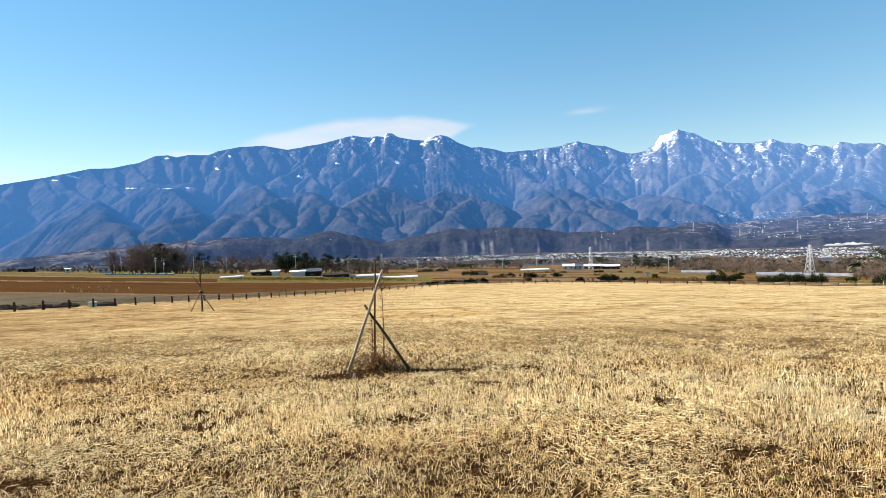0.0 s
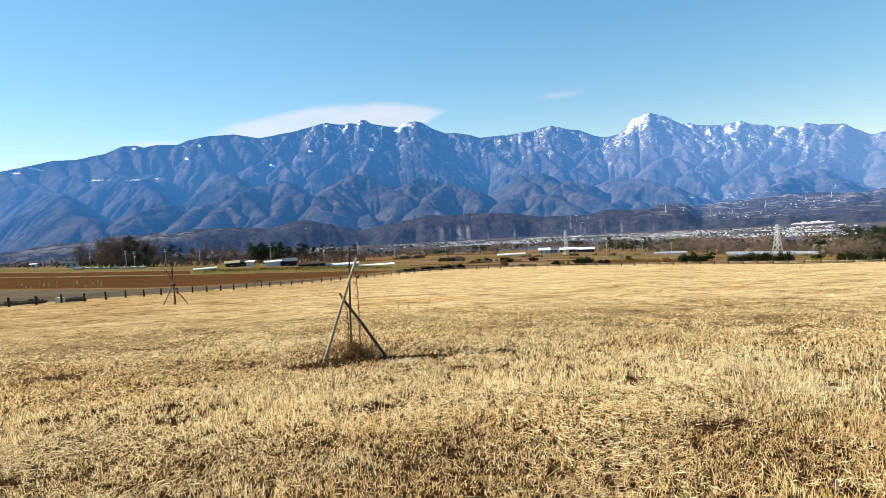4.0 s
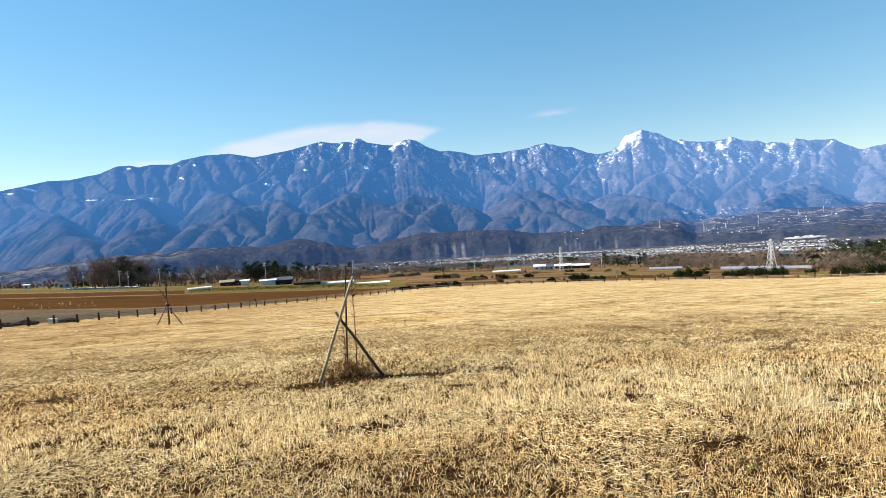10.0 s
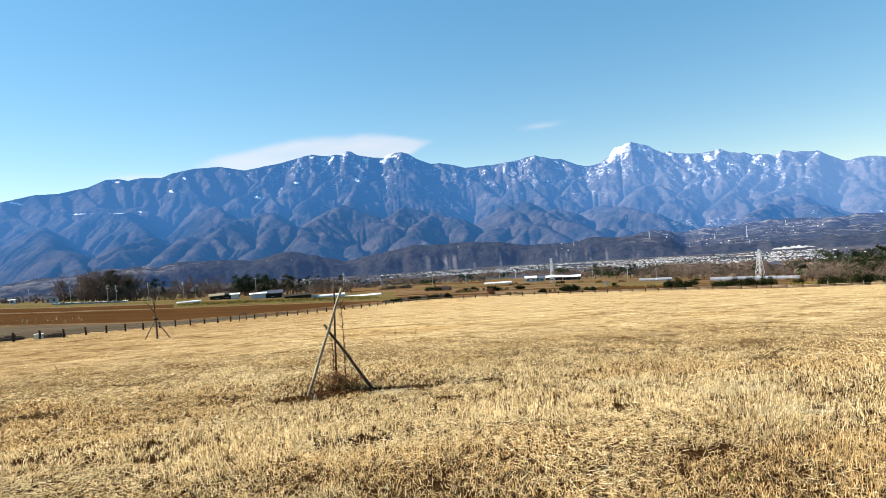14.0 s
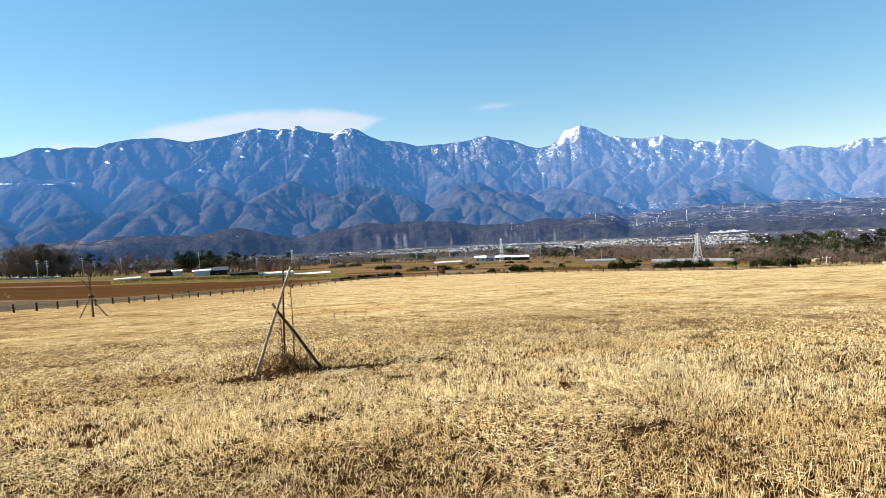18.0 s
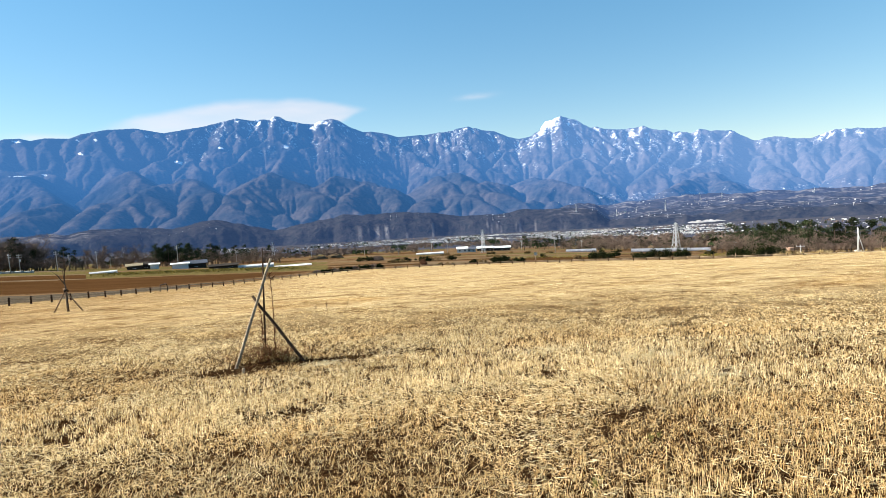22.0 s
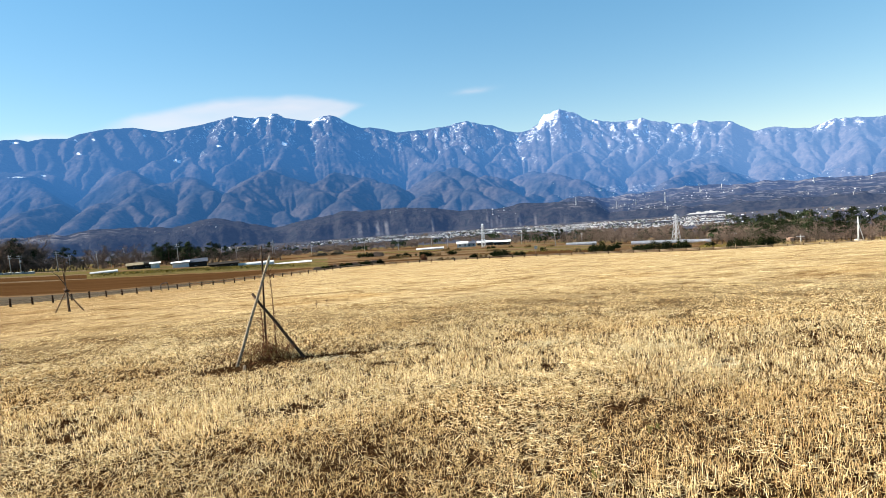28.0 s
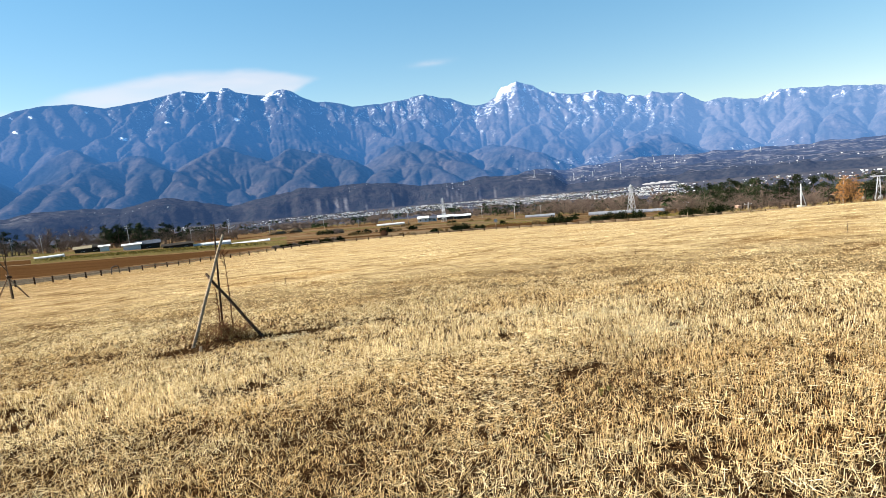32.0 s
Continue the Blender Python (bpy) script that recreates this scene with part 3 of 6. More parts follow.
def carve(h, steps, strength):
    """Water carves valleys: each cell drains to its lowest neighbour and is cut in proportion to what flows through it."""
    rows, cols = h.shape
    index = np.arange(rows * cols).reshape(rows, cols)
    for step in range(steps):
        if step % 8 == 0:
            h = flood(h)
        best, drop = index.copy(), np.zeros_like(h)
        for di in (-1, 0, 1):
            for dj in (-1, 0, 1):
                if di == 0 and dj == 0:
                    continue
                hs = np.full_like(h, 1e9)
                ids = np.zeros_like(index)
                si, sj = slice(max(0, -di), rows - max(0, di)), slice(max(0, -dj), cols - max(0, dj))
                ti, tj = slice(max(0, di), rows + min(0, di)), slice(max(0, dj), cols + min(0, dj))
                hs[si, sj], ids[si, sj] = h[ti, tj], index[ti, tj]
                d = (h - hs) / math.hypot(di, dj)
                better = d > drop
                drop[better], best[better] = d[better], ids[better]
        flat, to = h.ravel().tolist(), best.ravel().tolist()
        order = np.argsort(h.ravel()).tolist()
        area = [1.0] * len(flat)
        for k in reversed(order):
            if to[k] != k:
                area[to[k]] += area[k]
        for k in order:
            if to[k] != k:
                f = strength * area[k] ** 0.5
                flat[k] = (flat[k] + f * flat[to[k]]) / (1 + f)
        h = np.array(flat).reshape(rows, cols)
        pad = np.pad(h, 1, "edge")
        h = h * 0.96 + 0.01 * (pad[:-2, 1:-1] + pad[2:, 1:-1] + pad[1:-1, :-2] + pad[1:-1, 2:])
    return h


def enlarge(h, rows, cols):
    a = np.linspace(0, h.shape[0] - 1, rows)
    b = np.linspace(0, h.shape[1] - 1, cols)
    t1 = np.array([np.interp(a, np.arange(h.shape[0]), h[:, j]) for j in range(h.shape[1])]).T
    return np.array([np.interp(b, np.arange(h.shape[1]), t1[i]) for i in range(rows)])


def mountain_material():
    m, tree, bsdf = material("mountain_mat", 1.0)
    bsdf.inputs["Specular IOR Level"].default_value = 0.0
    fine = noise_node(tree, 0.05, 6, 0.7)
    wide = noise_node(tree, 0.006, 4, 0.6)
    wood = ramp(tree, fine, [(0.26, (0.017, 0.016, 0.017)), (0.74, (0.062, 0.050, 0.046))])
    pine = ramp(tree, wide, [(0.40, (0.42, 0.52, 0.60)), (0.58, (1.0, 1.0, 1.0))])
    wood = mix(tree, 1.0, wood, pine, "MULTIPLY")
    at = tree.nodes.new("ShaderNodeAttribute")
    at.attribute_name = "snow"
    flakes = noise_node(tree, 0.06, 8, 0.80)
    amount = tree.nodes.new("ShaderNodeMath")
    amount.operation = "MULTIPLY_ADD"
    amount.inputs[1].default_value = 0.55
    tree.links.new(at.outputs["Fac"], amount.inputs[0])
    tree.links.new(flakes, amount.inputs[2])
    lies = tree.nodes.new("ShaderNodeMapRange")
    lies.interpolation_type = "SMOOTHSTEP"
    lies.inputs["From Min"].default_value, lies.inputs["From Max"].default_value = 0.56, 0.92
    tree.links.new(amount.outputs[0], lies.inputs["Value"])
    some = tree.nodes.new("ShaderNodeMath")
    some.operation, some.use_clamp = "MULTIPLY", True
    some.inputs[1].default_value = 7.0
    tree.links.new(at.outputs["Fac"], some.inputs[0])
    both = tree.nodes.new("ShaderNodeMath")
    both.operation = "MULTIPLY"
    tree.links.new(some.outputs[0], both.inputs[0])
    tree.links.new(lies.outputs["Result"], both.inputs[1])
    tree.links.new(mix(tree, both.outputs[0], wood, (0.80, 0.81, 0.84)), bsdf.inputs["Base Color"])
    bump(tree, bsdf, fine, 0.6, 9.0)
    # the distance attribute holds the strength of the painted haze
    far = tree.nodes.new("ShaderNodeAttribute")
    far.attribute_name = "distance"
    # aerial haze painted as emission: the thicker the air, the paler its blue
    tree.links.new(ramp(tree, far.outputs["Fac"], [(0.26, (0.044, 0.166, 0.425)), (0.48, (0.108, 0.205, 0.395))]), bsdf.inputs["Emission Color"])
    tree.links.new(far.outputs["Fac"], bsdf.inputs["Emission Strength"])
    return m


SITES = []
MOUNTAIN = mountain_material()
VALLEY_HILL = plain("bare_wood_hill_mat", (0.010, 0.014, 0.016), (0.044, 0.039, 0.038), 0.04, 1.0, relief=1.0, depth=12.0, spread=0.16)
rock_node = VALLEY_HILL.node_tree.nodes.new("ShaderNodeAttribute")
rock_node.attribute_name = "rock"
hill_bsdf = VALLEY_HILL.node_tree.nodes["Principled BSDF"]
hill_base = hill_bsdf.inputs["Base Color"].links[0].from_socket
VALLEY_HILL.node_tree.links.new(mix(VALLEY_HILL.node_tree, rock_node.outputs["Fac"], hill_base, (0.30, 0.27, 0.26)), hill_bsdf.inputs["Base Color"])
# blue emission paints haze over the terraces
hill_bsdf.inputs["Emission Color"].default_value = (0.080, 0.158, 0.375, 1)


def mountains():
    az0, az1, near_r, far_r = -56, 66, 2300, 4300
    na, nr, fa, fr_ = 620, 170, 1300, 230
    depth = far_r - near_r
    az = np.linspace(az0, az1, na)[None, :]
    t = np.linspace(0, 1.12, nr)[:, None]
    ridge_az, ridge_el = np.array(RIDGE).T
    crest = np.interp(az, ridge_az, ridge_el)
    foot_r = near_r + 120 * (fbm(az * 0.08, az * 0, 3, 41) - 0.5)
    ridge_r = far_r + 200 * (fbm(az * 0.06, az * 0 + 3, 3, 42) - 0.5)
    r = foot_r + (ridge_r - foot_r) * t
    foot_el = np.interp(az, [-62, -38, -22, -5, 15, 30, 60, 78], [-2.2, -2.1, -2.3, -2.6, -2.6, -2.2, -2.0, -2.0])
    steep = 0.10 * t + 0.90 * np.clip(t, 0, 1.2) ** 3.4
    shelf = 0.35 * np.minimum(t, 0.36) + np.clip((t - 0.36) / 0.64, 0, 1.2) ** 2.2 * 0.874
    terrace = smooth(19, 27, az)
    s = np.where(t <= 1, steep * (1 - terrace) + shelf * terrace, 1 - (t - 1) * 4.0)
    z = 1.55 + r * np.tan(np.radians(foot_el + (crest - foot_el) * s))
    x, y = r * np.sin(np.radians(az)), r * np.cos(np.radians(az))
    rng = np.random.RandomState(5)

    def stand(a, e):
        """How far off a point of that heading and height angle lies on the range's slope."""
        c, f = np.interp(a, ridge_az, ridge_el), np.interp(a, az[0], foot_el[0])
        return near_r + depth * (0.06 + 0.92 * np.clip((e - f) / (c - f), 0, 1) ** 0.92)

    lines = []
    for trunk in WEST_SPURS + SOUTH_SPURS + MIDDLE_SPURS + NORTH_SPURS + EAST_SPURS:
        # hills of their own stand well before the range
        front = 260 * smooth(0.75, 0.5, trunk[0][1] / np.interp(trunk[0][0], ridge_az, ridge_el)) * (0.5 if trunk[0][0] > 18 else 1)
        pts = [(a, e, max(near_r + 50, stand(a, e) - front)) for a, e in trunk]
        lines.append((pts, 34 if front > 60 else 10, 0.58 if front > 60 else 0.62))
        # ribs that leave the spur on both sides
        for (a0, e0, r0), (a1, e1, r1) in zip(pts, pts[1:]):
            for side in ((-1, 1) if a0 > 11 else (rng.choice([-1, 1]),)):
                u = rng.uniform(0.15, 0.9)
                a, e, q = a0 + (a1 - a0) * u, e0 + (e1 - e0) * u, r0 + (r1 - r0) * u
                out = [(a, e, q)]
                for k in range(2):
                    a, e, q = a + side * rng.uniform(0.35, 0.8), e - rng.uniform(0.45, 0.8), q - rng.uniform(40, 110)
                    out.append((a, e, q))
                lines.append((out, 7, 0.70))
    for a0 in np.concatenate([np.arange(az0 + 2, 10, 1.7), np.arange(10.5, az1 - 2, 1.0)]):
        # short buttresses under the crest
        a0 = a0 + rng.uniform(-0.4, 0.4)
        c0 = np.interp(a0, ridge_az, ridge_el)
        a, e, drift = a0, c0 - 0.15, rng.uniform(-0.9, 0.7)
        out = []
        for k in range(4):
            out.append((a, e, stand(a, e)))
            a, e = a + drift * rng.uniform(0.3, 1.0), e - rng.uniform(0.35, 0.75)
        lines.append((out, 6, 0.80))
    for k in range(34):
        # low knolls at the foot
        a = rng.uniform(az0 + 2, 24)
        f = np.interp(a, az[0], foot_el[0])
        e = f + rng.uniform(0.7, 2.6)
        q = stand(a, e) - rng.uniform(60, 160)
        side = rng.choice([-1, 1])
        lines.append(([(a, e, q), (a + side * rng.uniform(0.6, 1.4), e - rng.uniform(0.6, 1.2), q - rng.uniform(60, 140))], 10, 0.62))
    for pts, blunt, slope in lines:
        for (a0, e0, r0), (a1, e1, r1) in zip(pts, pts[1:]):
            p0 = np.array([r0 * math.sin(radians(a0)), r0 * math.cos(radians(a0)), 1.55 + r0 * math.tan(radians(e0))])
            p1 = np.array([r1 * math.sin(radians(a1)), r1 * math.cos(radians(a1)), 1.55 + r1 * math.tan(radians(e1))])
            d = p1 - p0
            u = np.clip(((x - p0[0]) * d[0] + (y - p0[1]) * d[1]) / (d[0] ** 2 + d[1] ** 2), 0, 1)
            away = np.hypot(x - p0[0] - u * d[0], y - p0[1] - u * d[1])
            tent = p0[2] + u * d[2] - slope * (np.sqrt(away ** 2 + blunt ** 2) - blunt)
            z = np.where(t < 0.985, np.maximum(z, tent), z)
    z = z + 60 * (fbm(x * 0.006, y * 0.006, 4, 44) - 0.5) * np.clip(t * 3, 0, 1) * np.clip((1.05 - t) * 4, 0, 1)
    z = carve(z, 18, 0.014)
    # finer sheet
    z = enlarge(z, fr_, fa)
    r = enlarge(r, fr_, fa)
    az = np.linspace(az0, az1, fa)[None, :]
    t = np.linspace(0, 1.12, fr_)[:, None]
    a = np.radians(az)
    x, y = r * np.sin(a), r * np.cos(a)
    ridged = 1 - np.abs(2 * fbm(x * 0.011, y * 0.011, 4, 46) - 1)
    small = 1 - np.abs(2 * fbm(x * 0.026, y * 0.026, 3, 49) - 1)
    rough = 0.42 + 0.58 * smooth(-24, -8, az) + 0.45 * smooth(18, 26, az)
    z = z + rough * (15 * (ridged - 0.75) + 9 * (small - 0.75)) * np.clip(t * 2.5, 0, 1) + 4 * (fbm(x * 0.05, y * 0.05, 3, 47) - 0.5)
    el = np.degrees(np.arctan2(z - 1.55, r))
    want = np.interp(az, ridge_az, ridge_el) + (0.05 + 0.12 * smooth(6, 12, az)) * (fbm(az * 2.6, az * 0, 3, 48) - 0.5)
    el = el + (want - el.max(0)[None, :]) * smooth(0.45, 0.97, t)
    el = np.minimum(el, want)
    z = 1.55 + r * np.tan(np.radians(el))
    grain = fbm(x * 0.06, y * 0.06, 4, 51, 0.65)
    warp = fbm(az * 0.8, el * 0.8, 2, 57) * 3
    below = want - el
    soft_z = z.copy()
    for k in range(6):
        pad = np.pad(soft_z, 1, "edge")
        soft_z = 0.25 * (pad[:-2, 1:-1] + pad[2:, 1:-1] + pad[1:-1, :-2] + pad[1:-1, 2:])
    gully = np.clip((soft_z - z) / 3.0, -1, 1)
    crest_k = np.interp(az, *CREST_SNOW)
    reach = np.interp(az, [-10, 9, 13, 17, 20, 22, 24.5, 27, 34, 39, 46, 60], [0.42, 0.38, 0.50, 0.32, 0.45, 0.90, 0.95, 0.85, 0.75, 0.40, 0.60, 0.60])
    lit = az + 0.55 * below * np.where(az < 22.8, -1, 1) + 0.25 * warp
    # snow under the crest is whitened on sun-facing gully flanks, painting their sunlight
    sunny_flank = smooth(-0.15, 0.55, np.gradient(soft_z, axis=1) / np.gradient(x, axis=1))
    cap = crest_k * smooth(1.3, 0.35, below / (reach * (0.55 + 1.3 * fbm(az * 3.2 + 0.5 * warp, el * 1.0, 3, 58, 0.6))) + 0.7 * (grain - 0.5) + 0.25 * gully)
    cap = cap * (0.22 + 0.78 * sunny_flank) * (0.25 + 0.75 * np.maximum(smooth(0.38, 0.54, fbm(lit * 3.0, below * 1.1, 3, 60, 0.65)), 0.6 * smooth(1.4, 0.5, np.abs(az - 22.4))))
    vein = 1 - np.abs(2 * fbm(lit * 4.4, below * 1.5 + warp, 3, 52, 0.62) - 1)
    where = np.interp(az, [-20, -13, -8, 4, 9, 18, 21, 34, 37.5, 60], [0.0, 0.5, 0.8, 0.7, 0.85, 0.9, 1.0, 1.0, 0.3, 0.3]) * smooth(np.interp(az, [-10, 18, 22, 40], [2.8, 2.8, 3.6, 2.6]), 0.2, below)
    veins = where * smooth(0.80, 0.95, vein + 0.12 * gully - 0.10 * smooth(0.55, 0.40, grain)) * smooth(0.36, 0.54, fbm(az * 1.3, el * 1.3 + 5, 3, 59))
    frost = 0.18 * smooth(40, 36, az) * smooth(0.50, 0.68, fbm(az * 2.6 - warp, el * 1.6, 4, 54)) * smooth(-17, -11, az) * smooth(4.5, 2.5, below) * smooth(0.2, 0.9, below)
    snow = np.maximum(np.maximum((0.42 + 0.12 * smooth(8, 2, az)) * cap, (0.42 + 0.06 * smooth(8, 2, az)) * veins), frost)
    # pale fields on the floor of the basin
    floor_ = smooth(21, 26, az) * smooth(50, 46, az) * smooth(-1.9, -1.4, el) * smooth(0.1, -0.4, el)
    snow = np.maximum(snow, 0.15 * floor_ * smooth(0.50, 0.62, fbm(az * 0.6, el * 7.0, 4, 62, 0.6)))
    for c_az, c_el, wide_, high_ in CLEARINGS:
        d = ((az - c_az) / wide_) ** 2 + ((el - c_el + 0.25 * (az - c_az) * (high_ > 0.07)) / high_) ** 2
        snow = np.maximum(snow, 0.5 * smooth(1.6, 0.5, d + 0.8 * (grain - 0.5)))
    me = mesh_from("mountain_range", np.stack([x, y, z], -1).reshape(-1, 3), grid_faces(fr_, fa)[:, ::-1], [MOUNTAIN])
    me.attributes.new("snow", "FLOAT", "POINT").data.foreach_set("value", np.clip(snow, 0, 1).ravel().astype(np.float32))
    # painted haze: how strongly the range glows blue, by heading and depth
    haze_glow = np.interp(az, [-62, -15, 0, 15, 24, 40, 60], [0.30, 0.265, 0.245, 0.29, 0.36, 0.415, 0.43]) * (0.62 + 0.44 * smooth(0.20, 0.78, t))
    me.attributes.new("distance", "FLOAT", "POINT").data.foreach_set("value", haze_glow.ravel().astype(np.float32))
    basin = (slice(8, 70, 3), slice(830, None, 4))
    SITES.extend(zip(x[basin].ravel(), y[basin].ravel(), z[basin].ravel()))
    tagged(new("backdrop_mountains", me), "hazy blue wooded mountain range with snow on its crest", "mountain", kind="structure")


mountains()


HILL_TOP = ([-50, -38, -32, -26, -22, -18.6, -15, -12.8, -11, -8, -6, -4.3, -1.1, 0.8, 2.7, 6.2, 9.4, 12.5, 15, 18, 24.3, 25.9, 27, 31, 34, 38, 42, 52, 70],
            [-2.2, -1.6, -1.1, -0.8, -0.75, -0.65, -1.05, -0.6, -0.4, -1.25, -1.7, -1.35, -1.1, -0.45, -0.9, -0.85, -1.05, -1.55, -1.4, -1.3, -1.4, -1.8, -2.5, -2.3, -2.2, -2.1, -2.2, -2.0, -1.8])


def valley_hills(r0, lift, seed, veil, az0, az1):
    """A wooded terrace with worn cliffs, beyond the town."""
    m = VALLEY_HILL.copy()
    # strength of the painted haze, higher for terraces further back
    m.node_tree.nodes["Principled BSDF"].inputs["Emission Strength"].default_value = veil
    na, nr = 460 if lift else 640, 44
    az = np.linspace(az0, az1, na)[None, :]
    t = np.linspace(0, 1, nr)[:, None]
    top = np.interp(az, *HILL_TOP) + lift + (0.46 if lift else 0.45) * (fbm(az * 0.7, az * 0 + seed, 4, seed) - 0.56)
    r = r0 + 450 * t + 60 * (fbm(az * 0.35, az * 0, 3, seed + 1) - 0.5)
    foot = np.interp(az, [-40, -22, -5, 15, 30, 45, 70], [-3.0, -3.4, -3.8, -3.9, -3.85, -3.5, -3.0])
    ends = smooth(0, 10 if lift else 3, az - az0) * smooth(0, 3, az1 - az)
    rise = 0.76 * smooth(0.0, 0.36, t) + 0.24 * np.clip((t - 0.30) / 0.32, 0, 1)
    back = np.where(t > 0.62, (t - 0.62) * 1.0, 0)
    el = foot + (top - foot) * rise * ends - back
    z = 1.55 + r * np.tan(np.radians(el))
    x, y = r * np.sin(np.radians(az)), r * np.cos(np.radians(az))
    ribs = 1 - np.abs(2 * fbm(az * 0.9 + 3, t * 2.0, 4, seed + 2, 0.5) - 1)
    z = z + (9 * (ribs - 0.7) * (0.3 + 0.7 * smooth(0.42, 0.25, t)) + (16 if lift else 34) * (fbm(x * 0.011, y * 0.011, 4, seed + 3, 0.55) - 0.5) * (0.25 + 0.75 * smooth(0.45, 0.2, t))) * smooth(0, 0.25, t)
    rock = smooth(0.52, 0.66, fbm(az * 15.0, t * 2.0, 3, seed + 5)) * smooth(0.4, 0.6, fbm(az * 0.7, t * 0, 2, seed + 6)) * smooth(0.05, 0.12, t) * smooth(0.30, 0.20, t) * smooth(-2, 2, az) * smooth(26, 22, az)
    field = 1.1 * smooth(0.56, 0.66, fbm(az * 1.3, t * 26.0, 4, seed + 8, 0.6)) * smooth(0.30, 0.36, t) * smooth(0.66, 0.60, t) * np.maximum(smooth(20, 25, az), smooth(-16, -22, az))
    fan = 0.55 * smooth(0.44, 0.56, fbm(az * 0.7, t * 16.0, 4, seed + 9)) * smooth(0.03, 0.08, t) * smooth(0.6, 0.5, t) * smooth(-19, -25, az)
    rock = np.maximum(rock, np.maximum(0.75 * field, fan))
    me = mesh_from("terrace", np.stack([x, y, z], -1).reshape(-1, 3), grid_faces(nr, na)[:, ::-1], [m])
    me.attributes.new("rock", "FLOAT", "POINT").data.foreach_set("value", (rock * 0.34).ravel().astype(np.float32))
    SITES.extend(zip(x[13:27:2, 70::3].ravel(), y[13:27:2, 70::3].ravel(), z[13:27:2, 70::3].ravel()))
    return tagged(new("backdrop_hills", me), "bare wooded river terrace with eroded cliffs", "hill", kind="structure")


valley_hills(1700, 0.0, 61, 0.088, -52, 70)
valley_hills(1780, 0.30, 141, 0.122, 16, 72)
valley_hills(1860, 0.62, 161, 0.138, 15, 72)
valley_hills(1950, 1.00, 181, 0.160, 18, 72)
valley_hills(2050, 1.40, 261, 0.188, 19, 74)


# ---- clouds ----
def cloud_material():
    m, tree, bsdf = material("cloud_mat", 1.0)
    at = tree.nodes.new("ShaderNodeAttribute")
    at.attribute_name = "veil"
    em = tree.nodes.new("ShaderNodeEmission")
    em.inputs["Color"].default_value, em.inputs["Strength"].default_value = (0.98, 0.90, 0.93, 1), 0.29
    tr = tree.nodes.new("ShaderNodeBsdfTransparent")
    ms = tree.nodes.new("ShaderNodeMixShader")
    tree.links.new(at.outputs["Fac"], ms.inputs[0])
    tree.links.new(tr.outputs[0], ms.inputs[1])
    tree.links.new(em.outputs[0], ms.inputs[2])
    tree.links.new(ms.outputs[0], tree.nodes["Material Output"].inputs["Surface"])
    return m


CLOUD = cloud_material()


def cloud(az0, az1, el0, el1, veil, label):
    na, ne = 120, 40
    az = np.linspace(az0, az1, na)[None, :] + np.zeros((ne, 1))
    el = np.linspace(el0, el1, ne)[:, None] + np.zeros((1, na))
    r = 4880
    a, e = np.radians(az), np.radians(el)
    v = np.stack([r * np.sin(a) * np.cos(e), r * np.cos(a) * np.cos(e), r * np.sin(e)], -1)
    me = mesh_from("cloud", v.reshape(-1, 3), grid_faces(ne, na), [CLOUD])
    me.attributes.new("veil", "FLOAT", "POINT").data.foreach_set("value", np.clip(veil(az, el), 0, 1).ravel().astype(np.float32))
    ob = tagged(new("backdrop_cloud", me), label, "cloud", kind="structure")
    ob.visible_shadow = False
    return ob


def lens_cloud(az, el):
    u = (az + 21.5) / 27.0
    uc = np.clip(u, 0, 1)
    top = 7.6 + 3.2 * np.sin(np.pi * np.clip(uc * 0.80, 0, 1)) ** 0.8 - 0.35 * smooth(0.72, 1.0, uc)
    low = 6.4 + 3.3 * smooth(0.66, 1.0, uc)
    ragged = 0.35 * (fbm(az * 0.6, el * 1.6, 4, 71) - 0.5)
    body = smooth(-0.1, 0.75, top - el + ragged) * smooth(-0.1, 0.5, el - low + ragged)
    return (0.40 + 0.22 * fbm(az * 0.35, el * 2.2, 4, 75)) * body * smooth(0.0, 0.22, uc) * smooth(0.0, 0.16, 1 - uc)


def wisp(az, el):
    d = ((az - 14.7) / 2.0) ** 2 + ((el - 10.1 - 0.04 * (az - 14.7)) / 0.33) ** 2
    return 0.24 * np.exp(-d * 1.6) * (0.5 + fbm(az * 1.5, el * 4, 3, 73))


cloud(-22, 6, 6.0, 11.5, lens_cloud, "thin pinkish white lens-shaped cloud over the ridge")
cloud(-29, -18, 6.3, 8.2, lambda az, el: 0.42 * np.exp(-1.3 * (((az + 23.6) / 2.6) ** 2 + ((el - 7.15) / 0.35) ** 2)) * (0.6 + 0.8 * fbm(az * 0.9, el * 3, 3, 77)), "low white scrap of cloud behind the ridge")
cloud(10, 20, 8.8, 11.2, wisp, "small faint white wisp of cloud")


# ---- builders ----
def part(name, bm, mat, parent, label=""):
    me = bpy.data.meshes.new(name)
    bm.to_mesh(me)
    bm.free()
    me.materials.append(mat)
    ob = new(name, me)
    ob.parent = parent
    if label:
        ob["label"] = label
    return ob


def thing(name, place, label, category, group="", turn=0.0):
    ob = new(name)
    ob.empty_display_size = 0.2
    ob.matrix_basis = Matrix.Translation(place) @ pose(0, 0, 0, 0, 0, turn)
    return tagged(ob, label, category, group)


